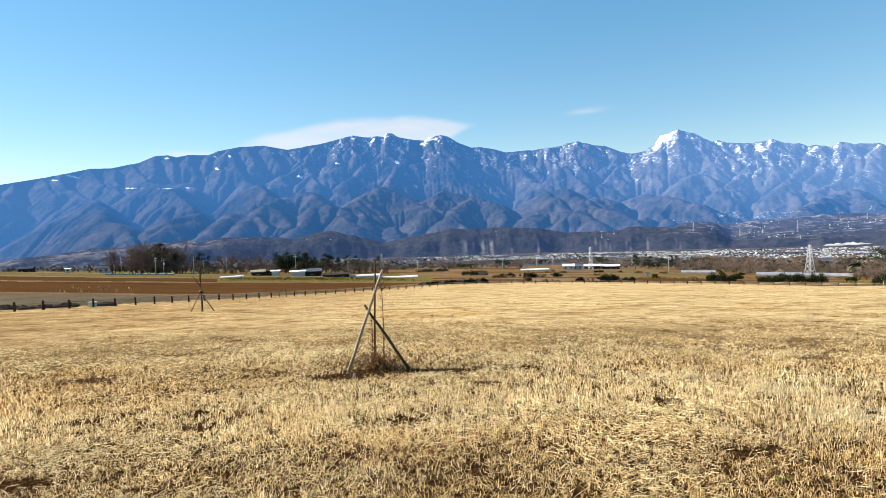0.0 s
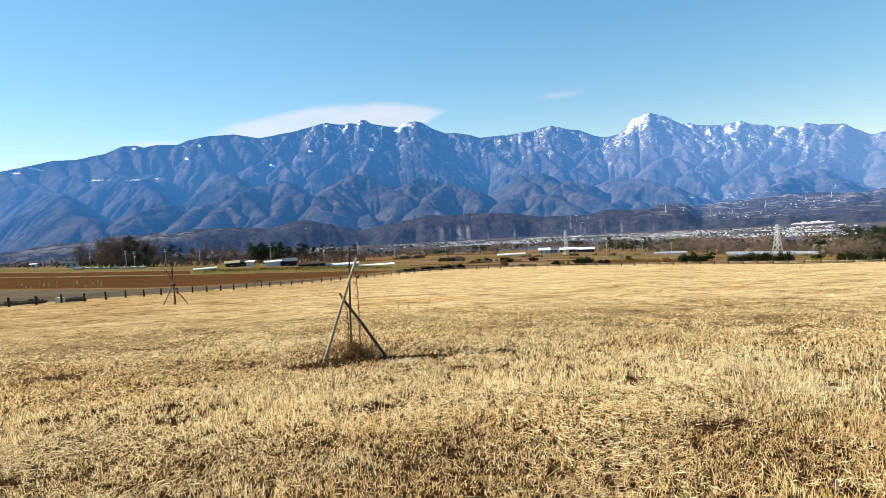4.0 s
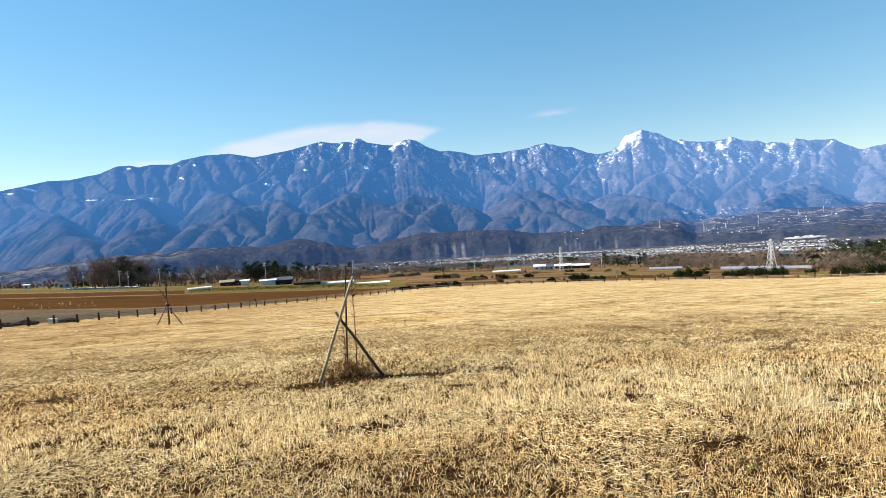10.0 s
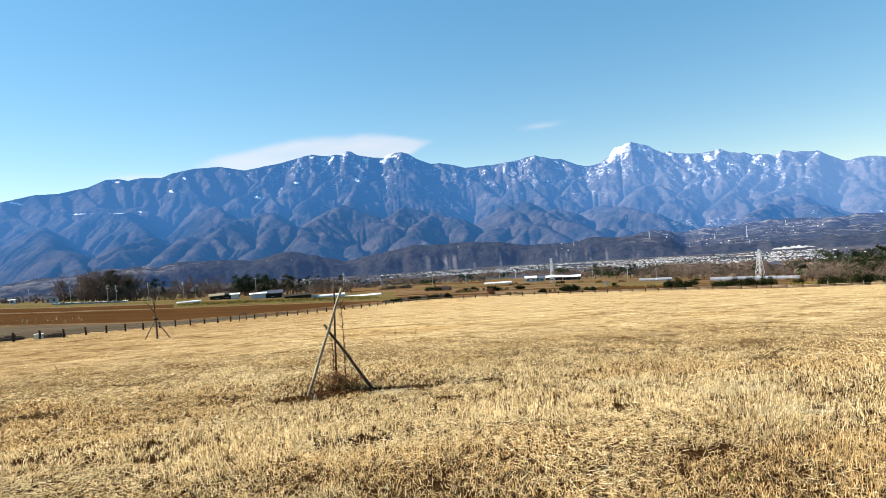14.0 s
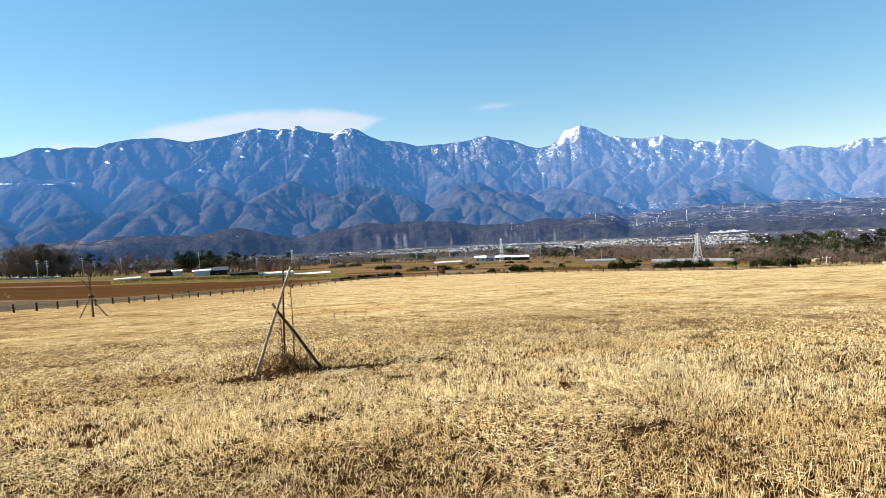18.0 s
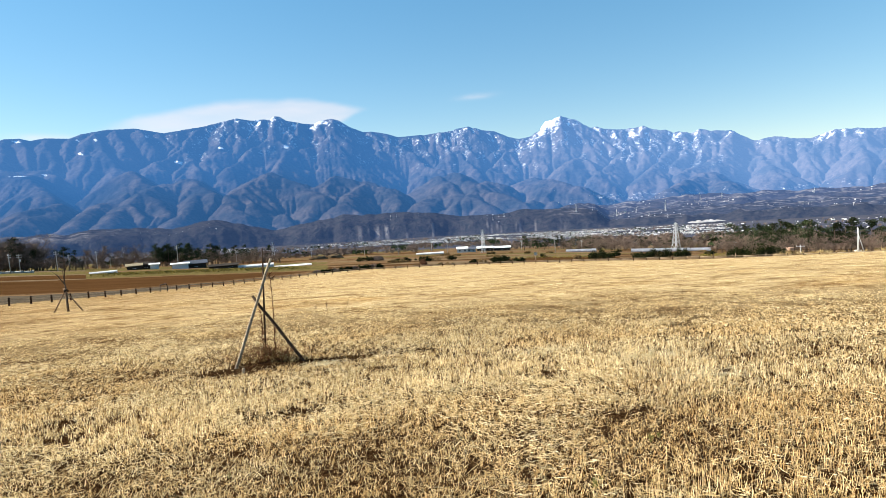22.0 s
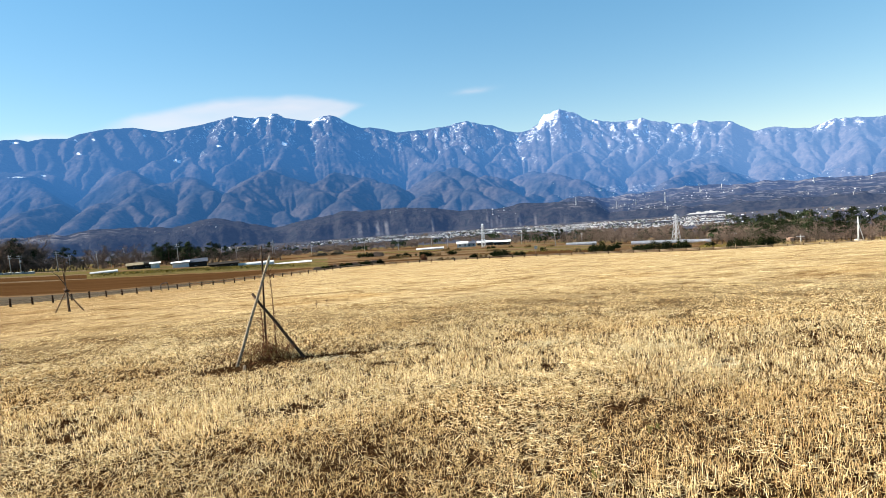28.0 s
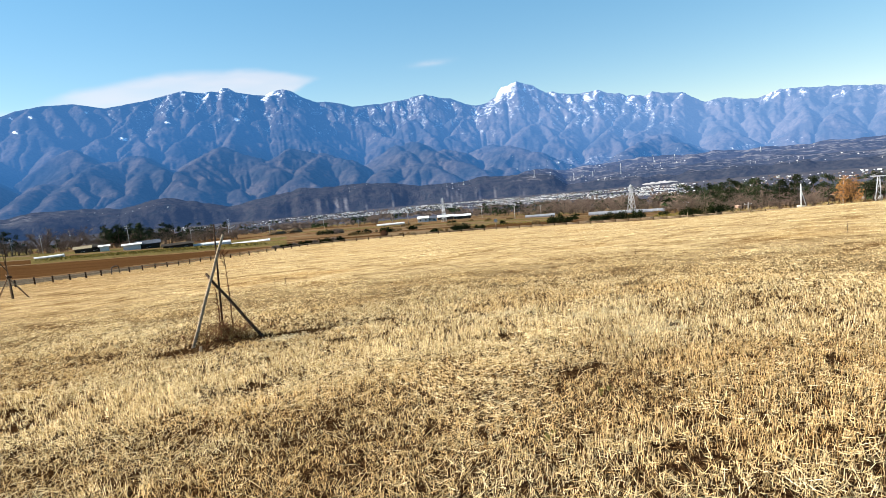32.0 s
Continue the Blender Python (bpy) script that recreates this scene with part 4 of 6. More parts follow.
def tube(bm, points, radii, sides=8):
    """A bent, tapered tube through the points, closed at both ends."""
    rings_ = []
    pts = [Vector(p) for p in points]
    for k, p in enumerate(pts):
        d = (pts[min(k + 1, len(pts) - 1)] - pts[max(k - 1, 0)]).normalized()
        side = d.orthogonal().normalized() if abs(d.z) > 0.95 else d.cross(Vector((0, 0, 1))).normalized()
        other = d.cross(side)
        rings_.append([bm.verts.new(p + (side * math.cos(a) + other * math.sin(a)) * radii[k])
                       for a in (2 * math.pi * i / sides for i in range(sides))])
    for lo, hi in zip(rings_, rings_[1:]):
        for i in range(sides):
            bm.faces.new((lo[i], lo[(i + 1) % sides], hi[(i + 1) % sides], hi[i])).smooth = True
    bm.faces.new(rings_[0][::-1])
    bm.faces.new(rings_[-1])
    return bm


def box(bm, x0, y0, z0, x1, y1, z1):
    v = [bm.verts.new((x, y, z)) for z in (z0, z1) for x, y in ((x0, y0), (x1, y0), (x1, y1), (x0, y1))]
    for f in ((3, 2, 1, 0), (4, 5, 6, 7), (0, 1, 5, 4), (1, 2, 6, 5), (2, 3, 7, 6), (3, 0, 4, 7)):
        bm.faces.new([v[i] for i in f])
    return bm


# ---- staked saplings ----
def at_eye(az, el, r):
    return Vector((0, 0, 1.55)) + bearing(az, el) * r


def near_tripod():
    base_place = spot(-7.6, 9.0)
    t = thing("tree_stake", base_place, "three weathered wooden poles staked round a bare sapling", "tree stake", "stakes in the meadow")
    foot_l, foot_r_ = spot(-10.50, 8.56), spot(-4.15, 8.68)
    top_l, top_r = at_eye(-6.50, -4.5, 9.2), at_eye(-8.48, -7.92, 9.12)
    # the right pole gets a darker wood than the left
    for a, b, rad, wood in ((foot_l, top_l, 0.0225, POLE_WOOD), (foot_r_, top_r, 0.0225, DARK_POLE)):
        d = (b - a)
        pts = [a - d * 0.06 - base_place] + [a + d * k / 6 - base_place + Vector((random.uniform(-.008, .008), random.uniform(-.008, .008), 0)) for k in range(1, 7)]
        part("pole", tube(bmesh.new(), pts, [rad * (1.08 - 0.03 * k) for k in range(7)], 10), wood, t)
    low, high = spot(-7.75, 9.3), at_eye(-7.14, -3.42, 9.5)
    part("upright", tube(bmesh.new(), [low - base_place - Vector((0, 0, 0.2)), (low + high) / 2 - base_place, high - base_place], [0.016, 0.015, 0.011], 8), DARK_WOOD, t)
    return t


near_tripod()


def far_tripod():
    """The second staked tree, with a short trunk and three bare limbs."""
    place = spot(-23.4, 29.5)
    t = thing("tree_stake", place, "three short wooden poles tied round a pruned bare young tree", "tree stake", "stakes in the meadow")
    hub = Vector((-0.05, 0.0, 0.92))
    for x, y in ((-0.55, -0.05), (0.10, -0.32), (0.50, 0.12)):
        foot = Vector((x, y, float(land(place.x + x, place.y + y)) - place.z))
        d = hub - foot
        part("pole", tube(bmesh.new(), [foot - d * 0.08, foot + d * 0.5, foot + d * 1.12], [0.027, 0.025, 0.022], 8), BROWN_POLE, t)
    part("tie", tube(bmesh.new(), [(-0.09, -0.05, 0.90), (0.0, 0.0, 0.94), (0.05, 0.06, 0.90)], [0.045, 0.05, 0.045], 8), DARK_WOOD, t)
    tree = thing("young_tree", place + Vector((0.0, 0.02, 0)), "pruned bare young tree with three thin limbs", "tree")
    part("trunk", tube(bmesh.new(), [(0, 0, -0.1), (-0.01, 0, 0.7), (-0.05, 0, 1.35)], [0.024, 0.022, 0.02], 8), BARK, tree)
    for pts in (((-0.05, 0, 1.2), (-0.30, 0, 1.62), (-0.62, 0.05, 1.86)), ((-0.05, 0, 1.33), (0.02, 0, 1.9), (0.12, 0, 2.3)),
                ((-0.04, 0, 1.33), (-0.10, 0.05, 1.85), (-0.28, 0.1, 2.25)), ((0.0, 0, 1.75), (0.12, 0, 2.0), (0.30, 0.03, 2.3)), ((0.02, 0, 1.9), (0.0, 0.02, 2.3), (0.05, 0, 2.75))):
        part("limb", tube(bmesh.new(), pts, [0.022, 0.014, 0.005], 6), BARK, tree)


BARK = plain("bark_mat", (0.07, 0.050, 0.038), (0.19, 0.14, 0.105), 9.0, 0.95, stretch=(3, 3, 0.8))
TWIG = plain("twig_mat", (0.115, 0.084, 0.068), (0.26, 0.19, 0.148), 2.0, 0.95)
RED_TWIG = plain("red_twig_mat", (0.10, 0.040, 0.022), (0.22, 0.10, 0.05), 6.0, 0.9)
NEEDLE = plain("pine_needle_mat", (0.018, 0.026, 0.013), (0.054, 0.070, 0.031), 1.5, 0.8)
LEAF_DARK = plain("evergreen_leaf_mat", (0.008, 0.012, 0.004), (0.026, 0.032, 0.011), 3.0, 0.95)
LEAF_DRY = plain("dry_leaf_mat", (0.16, 0.10, 0.04), (0.34, 0.22, 0.09), 3.0, 0.8)
LEAF_ORANGE = plain("orange_leaf_mat", (0.22, 0.098, 0.032), (0.44, 0.215, 0.072), 2.0, 0.8)
CROP = plain("yellow_green_crop_mat", (0.11, 0.085, 0.018), (0.27, 0.21, 0.05), 3.0, 0.8)
WHITE_PAINT = plain("white_wall_mat", (0.62, 0.62, 0.60), (0.82, 0.82, 0.80), 2.0, 0.7, spread=0.12)
VINYL = plain("white_vinyl_mat", (0.46, 0.45, 0.44), (0.72, 0.71, 0.69), 0.7, 0.7, spread=0.12)
GREY_VINYL = plain("grey_vinyl_mat", (0.17, 0.175, 0.20), (0.27, 0.275, 0.30), 0.6, 0.6, spread=0.12)
ROOF_BLUE = plain("blue_grey_roof_mat", (0.075, 0.085, 0.11), (0.14, 0.155, 0.19), 2.0, 0.8)
ROOF_TAN = plain("tan_roof_mat", (0.27, 0.20, 0.11), (0.42, 0.33, 0.19), 2.0, 0.6)
SHED_DARK = plain("dark_shed_mat", (0.035, 0.030, 0.026), (0.075, 0.065, 0.055), 2.0, 0.8)
CONCRETE = plain("concrete_pole_mat", (0.36, 0.35, 0.33), (0.52, 0.51, 0.48), 6.0, 0.85)
STEEL = plain("galvanised_steel_mat", (0.50, 0.52, 0.54), (0.68, 0.70, 0.72), 4.0, 0.45, metal=0.4)
BLACK_STEEL = plain("black_steel_mat", (0.015, 0.015, 0.016), (0.03, 0.03, 0.032), 8.0, 0.5)
GRAVEL = plain("white_gravel_mat", (0.34, 0.33, 0.33), (0.62, 0.61, 0.60), 0.12, 0.9)
MINT = plain("pale_green_box_mat", (0.50, 0.62, 0.56), (0.64, 0.76, 0.70), 5.0, 0.6)
GLASS_DARK = plain("window_mat", (0.02, 0.025, 0.03), (0.05, 0.06, 0.07), 2.0, 0.15)

far_tripod()


# ---- the sapling, its weeds and the litter at the foot of the near stakes ----
def near_sapling():
    rng = random.Random(4)
    for az, r, tall, label in ((-6.75, 9.0, 1.42, "thin bare sapling with short side twigs"), (-7.9, 9.0, 0.85, "thin reddish weed stem with dry twigs")):
        p = spot(az, r)
        t = thing("sapling", p, label, "sapling", "saplings at the stakes")
        stem = [Vector((0.03 * math.sin(3 * k) * k, 0.02 * k, -0.05 + (tall + 0.05) * k)) for k in (0, 0.25, 0.5, 0.75, 1.0)]
        part("stem", tube(bmesh.new(), stem, [0.009, 0.008, 0.007, 0.005, 0.003], 6), RED_TWIG, t)
        bm = bmesh.new()
        for k in range(46):
            h = rng.uniform(0.12, 0.97)
            a, lean, length = rng.uniform(0, 6.28), rng.uniform(0.2, 0.9), rng.uniform(0.03, 0.12)
            s0 = Vector((0.03 * math.sin(3 * h) * h, 0.02 * h, h * tall))
            d = Vector((math.cos(a), math.sin(a), lean)) * length
            tube(bm, [s0, s0 + d * 0.6 + Vector((0, 0, 0.01)), s0 + d], [0.004, 0.003, 0.002], 4)
        tagged(part("twigs", bm, RED_TWIG, t), kind="stuff")
    p = spot(-7.2, 8.95)
    t = thing("weed_clump", p, "tangle of reddish dry weeds round the stakes", "weeds")
    for name, mat, n, tall in (("tangle", RED_TWIG, 150, 0.34), ("dry_leaves", LEAF_DRY, 190, 0.30)):
        bm = bmesh.new()
        for k in range(n):
            a, d = rng.uniform(0, 6.28), abs(rng.gauss(0, 0.30))
            x, y = 1.5 * d * math.cos(a), 0.8 * d * math.sin(a)
            z = float(land(p.x + x, p.y + y)) - p.z
            h = tall * rng.uniform(0.3, 1.0) * max(0.25, 1 - d)
            lx, ly = rng.gauss(0, 0.16), rng.gauss(0, 0.16)
            tube(bm, [(x, y, z - 0.02), (x + lx * 0.4, y + ly * 0.4, z + h * 0.7), (x + lx, y + ly, z + h)], [0.004, 0.003, 0.002], 3)
        tagged(part(name, bm, mat, t), kind="stuff")
    p = spot(-9.9, 8.15)
    peg = thing("peg", p, "small cut grey wooden peg in the grass", "peg")
    part("peg_body", tube(bmesh.new(), [(0, 0, -0.05), (0.005, 0, 0.03), (0.01, 0, 0.075)], [0.022, 0.022, 0.018], 8), POLE_WOOD, peg)


near_sapling()


# ---- fence ----
def fence_line():
    """Post by post, two metres apart: along the road, then round the top of the slope."""
    az0 = radians(-37.46)
    p = Vector((40 * math.sin(az0), 40 * math.cos(az0)))
    back = []
    q = p.copy()
    for k in range(8):
        q = q - 2.0 * Vector((math.sin(0.02), math.cos(0.02)))
        back.append(q.copy())
    pts = back[::-1] + [p.copy()]
    for i in range(34):
        u = i / 30
        h = 0.105 + 0.545 * u - 0.03 * u * u
        p = p + 2.0 * Vector((math.sin(h), math.cos(h)))
        pts.append(p.copy())
    az = math.degrees(math.atan2(p.x, p.y))
    r = p.length
    while az < 62:
        r += (98.5 - r) * 0.10
        az += math.degrees(2.0 / r)
        pts.append(Vector((r * math.sin(radians(az)), r * math.cos(radians(az)))))
    return pts


POSTS = fence_line()


def fence():
    start = Vector((POSTS[0].x, POSTS[0].y, float(land(POSTS[0].x, POSTS[0].y))))
    f = thing("fence", start, "low dark wooden post fence with two thin rails round the meadow", "fence")
    bm = bmesh.new()
    tube(bm, [(0, 0, -0.25), (0, 0, 0.50), (0, 0, 0.56), (0, 0, 0.585)], [0.066, 0.064, 0.058, 0.03], 10)
    me = bpy.data.meshes.new("post")
    bm.to_mesh(me)
    bm.free()
    me.materials.append(DARK_WOOD)
    tops = []
    for k, p in enumerate(POSTS):
        z = float(land(p.x, p.y))
        tops.append(Vector((p.x, p.y, z)))
        if k == 23:
            continue
        post = new("post", me)
        post.parent = f
        post.location = tops[-1] - start + Vector((0, 0, random.uniform(-0.03, 0.02)))
        post.rotation_euler = (random.gauss(0, 0.02), random.gauss(0, 0.02), random.uniform(0, 6))
    for h in (0.44, 0.24):
        for k, (a, b) in enumerate(zip(tops, tops[1:])):
            m = (a + b) / 2
            rad = (0.013 if k < 24 else 0.046) * (1.0 if h > 0.3 else 0.7)
            part("rail", tube(bmesh.new(), [a - start + Vector((0, 0, h)), m - start + Vector((0, 0, h - 0.015)), b - start + Vector((0, 0, h))], [rad] * 3, 5), POLE_WOOD, f, "pale weathered rail")


fence()


def hoop_barrier():
    p = POSTS[23]
    q = POSTS[24]
    c = p
    d = (q - p).normalized()
    t = thing("hoop_barrier", (c.x, c.y, float(land(c.x, c.y))), "black bent steel hoop barrier in the fence gap", "barrier")
    pts = []
    for k in range(13):
        a = math.pi * k / 12
        u = -0.56 * math.copysign(abs(math.cos(a)) ** 0.4, math.cos(a))
        pts.append((d.x * u, d.y * u, -0.05 + 0.80 * math.sin(a) ** 0.4 if k not in (0, 12) else -0.2))
    part("hoop", tube(bmesh.new(), pts, [0.042] * 13, 8), BLACK_STEEL, t)


hoop_barrier()


def meter_box():
    t = thing("meter_box", spot(-32.1, 45.2), "small pale green metal box on the grass edge", "box")
    bm = box(bmesh.new(), -0.22, -0.15, -0.05, 0.22, 0.15, 0.30)
    bmesh.ops.bevel(bm, geom=bm.edges[:], offset=0.02, segments=2, affect="EDGES")
    part("body", bm, MINT, t)
    part("lid", box(bmesh.new(), -0.24, -0.17, 0.30, 0.24, 0.17, 0.34), WHITE_PAINT, t)


meter_box()


# ---- plants ----
def limbs(rng, start, direction, length, width, level, out, many):
    """A branch and its side branches, each as start, middle, end and width."""
    d = direction.normalized()
    mid = start + d * length * 0.5 + Vector((rng.gauss(0, 0.04), rng.gauss(0, 0.04), 0)) * length
    end = start + d * length + Vector((rng.gauss(0, 0.07), rng.gauss(0, 0.07), 0.05)) * length
    out.append((level, start, mid, end, width))
    if level == 3:
        return
    for k in range(many[level]):
        u = rng.uniform(0.08 if level == 0 else 0.2, 1.0)
        s = start.lerp(mid, u * 2) if u < 0.5 else mid.lerp(end, u * 2 - 1)
        a = rng.uniform(0, 6.28)
        side = Vector((math.cos(a), math.sin(a), rng.uniform(0.1, 0.6)))
        limbs(rng, s, d * 0.65 + side * 0.75, length * rng.uniform(0.40, 0.60), width * 0.5, level + 1, out, many)


def bare_tree(seed, place, height, label, twig=None, group="bare trees", many=(11, 6, 4), name="bare_tree", category="tree"):
    rng = random.Random(seed)
    t = thing(name, place, label, category, group)
    out = []
    limbs(rng, Vector((0, 0, 0)), Vector((0, 0, 1)), height * 0.62, height * 0.018, 0, out, many)
    trunk, crown = bmesh.new(), bmesh.new()
    for level, a, m, b, w in out:
        if level < 2:
            tube(trunk, [a - Vector((0, 0, 0.4)) if level == 0 else a, m, b], [w, w * 0.75, w * 0.4], 6)
        elif level == 2:
            tube(crown, [a, m, b], [max(w, 0.03), max(w * 0.8, 0.025), 0.015], 3)
        else:
            # a spray of fine twigs
            for k in range(2):
                c = a.lerp(b, rng.uniform(0, 0.7))
                d = (b - a) + Vector((rng.gauss(0, 0.45), rng.gauss(0, 0.45), rng.gauss(0.1, 0.35))) * (b - a).length
                side = Vector((rng.gauss(0, 1), rng.gauss(0, 1), rng.gauss(0, 1))).normalized() * (0.042 if height > 5 else 0.03)
                crown.faces.new([crown.verts.new(q_) for q_ in (c - side, c + side, c + d + side * 0.5, c + d - side * 0.5)])
    part("trunk", trunk, BARK, t)
    part("crown", crown, twig or TWIG, t)
    return t


def tuft(bm, rng, c, size, n, flat=0.6, leaf=0.3):
    """A loose clump of leaf blades round c."""
    for k in range(n):
        d = Vector((rng.gauss(0, 1), rng.gauss(0, 1), rng.gauss(0, 1)))
        d = d.normalized() * rng.uniform(0.35, 1.0) ** 0.6
        p = c + Vector((d.x * size, d.y * size, d.z * size * flat))
        u = Vector((rng.gauss(0, 1), rng.gauss(0, 1), rng.gauss(0, 0.7))).normalized() * leaf * rng.uniform(0.6, 1.3)
        v = u.orthogonal().normalized() * leaf * rng.uniform(0.25, 0.5)
        bm.faces.new([bm.verts.new(p - u * 0.5), bm.verts.new(p + v * 0.5), bm.verts.new(p + u * 0.5), bm.verts.new(p - v * 0.5)])


def pine_tree(seed, place, height, label, group="pines"):
    rng = random.Random(seed)
    t = thing("pine_tree", place, label, "tree", group)
    w = height * 0.016
    bend = Vector((rng.uniform(-0.06, 0.06), rng.uniform(-0.06, 0.06), 0)) * height
    trunk, crown = bmesh.new(), bmesh.new()
    tube(trunk, [(0, 0, -0.4), bend * 0.4 + Vector((0, 0, height * 0.5)), bend + Vector((0, 0, height * 0.95))], [w * 1.2, w * 0.8, w * 0.25], 7)
    for k in range(22):
        u = rng.uniform(0.26, 1.0)
        a = rng.uniform(0, 6.28)
        reach = height * (0.24 * (1.05 - u) + 0.07) * rng.uniform(0.7, 1.3)
        s = bend * u + Vector((0, 0, height * u * 0.93))
        e = s + Vector((math.cos(a) * reach, math.sin(a) * reach, height * 0.03))
        tube(trunk, [s, s.lerp(e, 0.5) + Vector((0, 0, 0.1)), e], [w * 0.4, w * 0.3, w * 0.15], 4)
        tuft(crown, rng, e, height * rng.uniform(0.08, 0.14), 28, 0.6, height * 0.06)
        tuft(crown, rng, s.lerp(e, 0.45), height * 0.06, 18, 0.6, height * 0.045)
    tuft(crown, rng, bend + Vector((0, 0, height * 0.96)), height * 0.075, 50, 0.8, height * 0.045)
    part("trunk", trunk, BARK, t)
    part("crown", crown, NEEDLE, t)
    return t


def shrub(name, seed, place, wide, tall, mat, label, category="bush", deep=None, spiky=0.0, group=""):
    rng = random.Random(seed)
    t = thing(name, place, label, category, group)
    deep = deep or wide
    stems, crown = bmesh.new(), bmesh.new()
    for k in range(int(10 + wide * 6)):
        x, y = rng.uniform(-0.5, 0.5), rng.uniform(-0.5, 0.5)
        if x * x + y * y > 0.25:
            continue
        top = tall * (1 - 2.2 * (x * x + y * y)) * rng.uniform(0.55, 1.0)
        p = Vector((x * wide, y * deep, 0))
        e = Vector((x * wide * 1.1, y * deep * 1.1, top * 0.8))
        tube(stems, [p - Vector((0, 0, 0.3)), p.lerp(e, 0.6), e], [0.03, 0.022, 0.01], 4)
        for h in (0.3, 0.6, 0.85):
            tuft(crown, rng, p.lerp(e, h) + Vector((0, 0, top * 0.12)), 0.16 * tall + 0.12, 26, 0.8, 0.17 + 0.05 * tall)
        if spiky:
            tube(crown, [e, e + Vector((rng.gauss(0, 0.1), rng.gauss(0, 0.1), spiky * rng.uniform(0.3, 1.0)))], [0.05, 0.012], 3)
    tagged(part("stems", stems, BARK, t), kind="stuff")
    tagged(part("leaves", crown, mat, t), kind="stuff")
    return t


# grove beyond the ploughed field
CONIFER = "dark evergreen pine with a ragged crown"
BARE = "leafless brown tree with dense fine twigs"
for k, (az, r, h) in enumerate(((-26.7, 310, 15.0), (-26.2, 318, 12.5), (-25.3, 306, 10.5), (-23.4, 305, 10.5), (-22.6, 312, 9.0), (-23.9, 318, 9.5))):
    pine_tree(20 + k, spot(az, r), h, CONIFER)
model = [bare_tree(40 + k, spot(-28.6 + 0.9 * k, 318 + 6 * k), 12.5, BARE) for k in range(4)]
brush = [bare_tree(46 + k, spot(-20.5 + 3.1 * k, 282), 3.0, "low leafless brown thicket below the trees", group="thickets", many=(7, 5, 3), name="thicket", category="bush") for k in range(3)]
rng = random.Random(8)
for az, r, h in ([(-30.4, 335, 13.5), (-30.2, 338, 12.0)] + [(-28.9 + 0.26 * k + rng.uniform(-0.2, 0.2), rng.uniform(296, 345), rng.uniform(11.5, 15.5)) for k in range(16)] + [(-28.8 + 0.19 * k, rng.uniform(300, 350), rng.uniform(9.5, 14.5)) for k in range(22)]
                 + [(-28.9 + 0.30 * k + rng.uniform(-0.2, 0.2), rng.uniform(286, 300), rng.uniform(3.5, 7.0)) for k in range(24)]
                 + [(-21.6 + 0.42 * k + rng.uniform(-0.2, 0.2), rng.uniform(290, 330), rng.uniform(7.0, 10.5)) for k in range(10)]):
    s_ = h / 12.5
    copy_thing(rng.choice(model), Matrix.Translation(spot(az, r)) @ pose(0, 0, 0, 0, 0, rng.uniform(0, 360)) @ Matrix.Diagonal((s_ * 1.15, s_ * 1.15, s_, 1)))
pines = [pine_tree(60 + k, spot(-16.3 + 0.9 * k, 285), 10.5, CONIFER) for k in range(4)]
for az, r, h in ([(-16.6 + 0.42 * k + rng.uniform(-0.25, 0.25), rng.uniform(262, 300), rng.uniform(7.0, 10.5)) for k in range(15)]
                 + [(-16.2 + 0.30 * k + rng.uniform(-0.25, 0.25), rng.uniform(300, 330), rng.uniform(7.0, 9.5)) for k in range(12)]
                 + [(-10.6 + 0.5 * k + rng.uniform(-0.2, 0.2), rng.uniform(390, 520), rng.uniform(7.0, 12.0)) for k in range(9)]
                 + [(18.6 + 0.55 * k + rng.uniform(-0.2, 0.2), rng.uniform(420, 520), rng.uniform(8.0, 12.0)) for k in range(8)]
                 + [(30.0 + 0.7 * k + rng.uniform(-0.3, 0.3), rng.uniform(480, 540), rng.uniform(8.0, 11.0)) for k in range(6)]
                 + [(38.0 + 0.28 * k + rng.uniform(-0.25, 0.25), rng.uniform(190, 250), rng.uniform(7.5, 10.5)) for k in range(32)]
                 + [(47.4 + 0.55 * k + rng.uniform(-0.2, 0.2), rng.uniform(225, 290), rng.uniform(8.0, 11.5)) for k in range(24)]):
    s_ = h / 10.5
    copy_thing(rng.choice(pines), Matrix.Translation(spot(az, r)) @ pose(0, 0, 0, 0, 0, rng.uniform(0, 360)) @ Matrix.Diagonal((s_ * 1.1, s_ * 1.1, s_, 1)))
for az, r, h in ([(22.5 + 0.24 * k + rng.uniform(-0.3, 0.3), rng.uniform(380, 520), rng.uniform(6.0, 11.0)) for k in range(62)]
                 + [(-17.0 + 0.36 * k + rng.uniform(-0.25, 0.25), rng.uniform(262, 310), rng.uniform(4.0, 8.0)) for k in range(32)]
                 + [(az_, r_, h_) for az_, r_, h_ in ((36.5 + 0.30 * k + rng.uniform(-0.3, 0.3), rng.uniform(165, 215), 2.4 + 3.4 * rng.random() ** 1.3) for k in range(46)) if not 48.6 < az_ < 51.8]):
    s_ = h / 12.5
    copy_thing(rng.choice(model), Matrix.Translation(spot(az, r)) @ pose(0, 0, 0, 0, 0, rng.uniform(0, 360)) @ Matrix.Diagonal((s_ * 1.5, s_ * 1.5, s_, 1)))

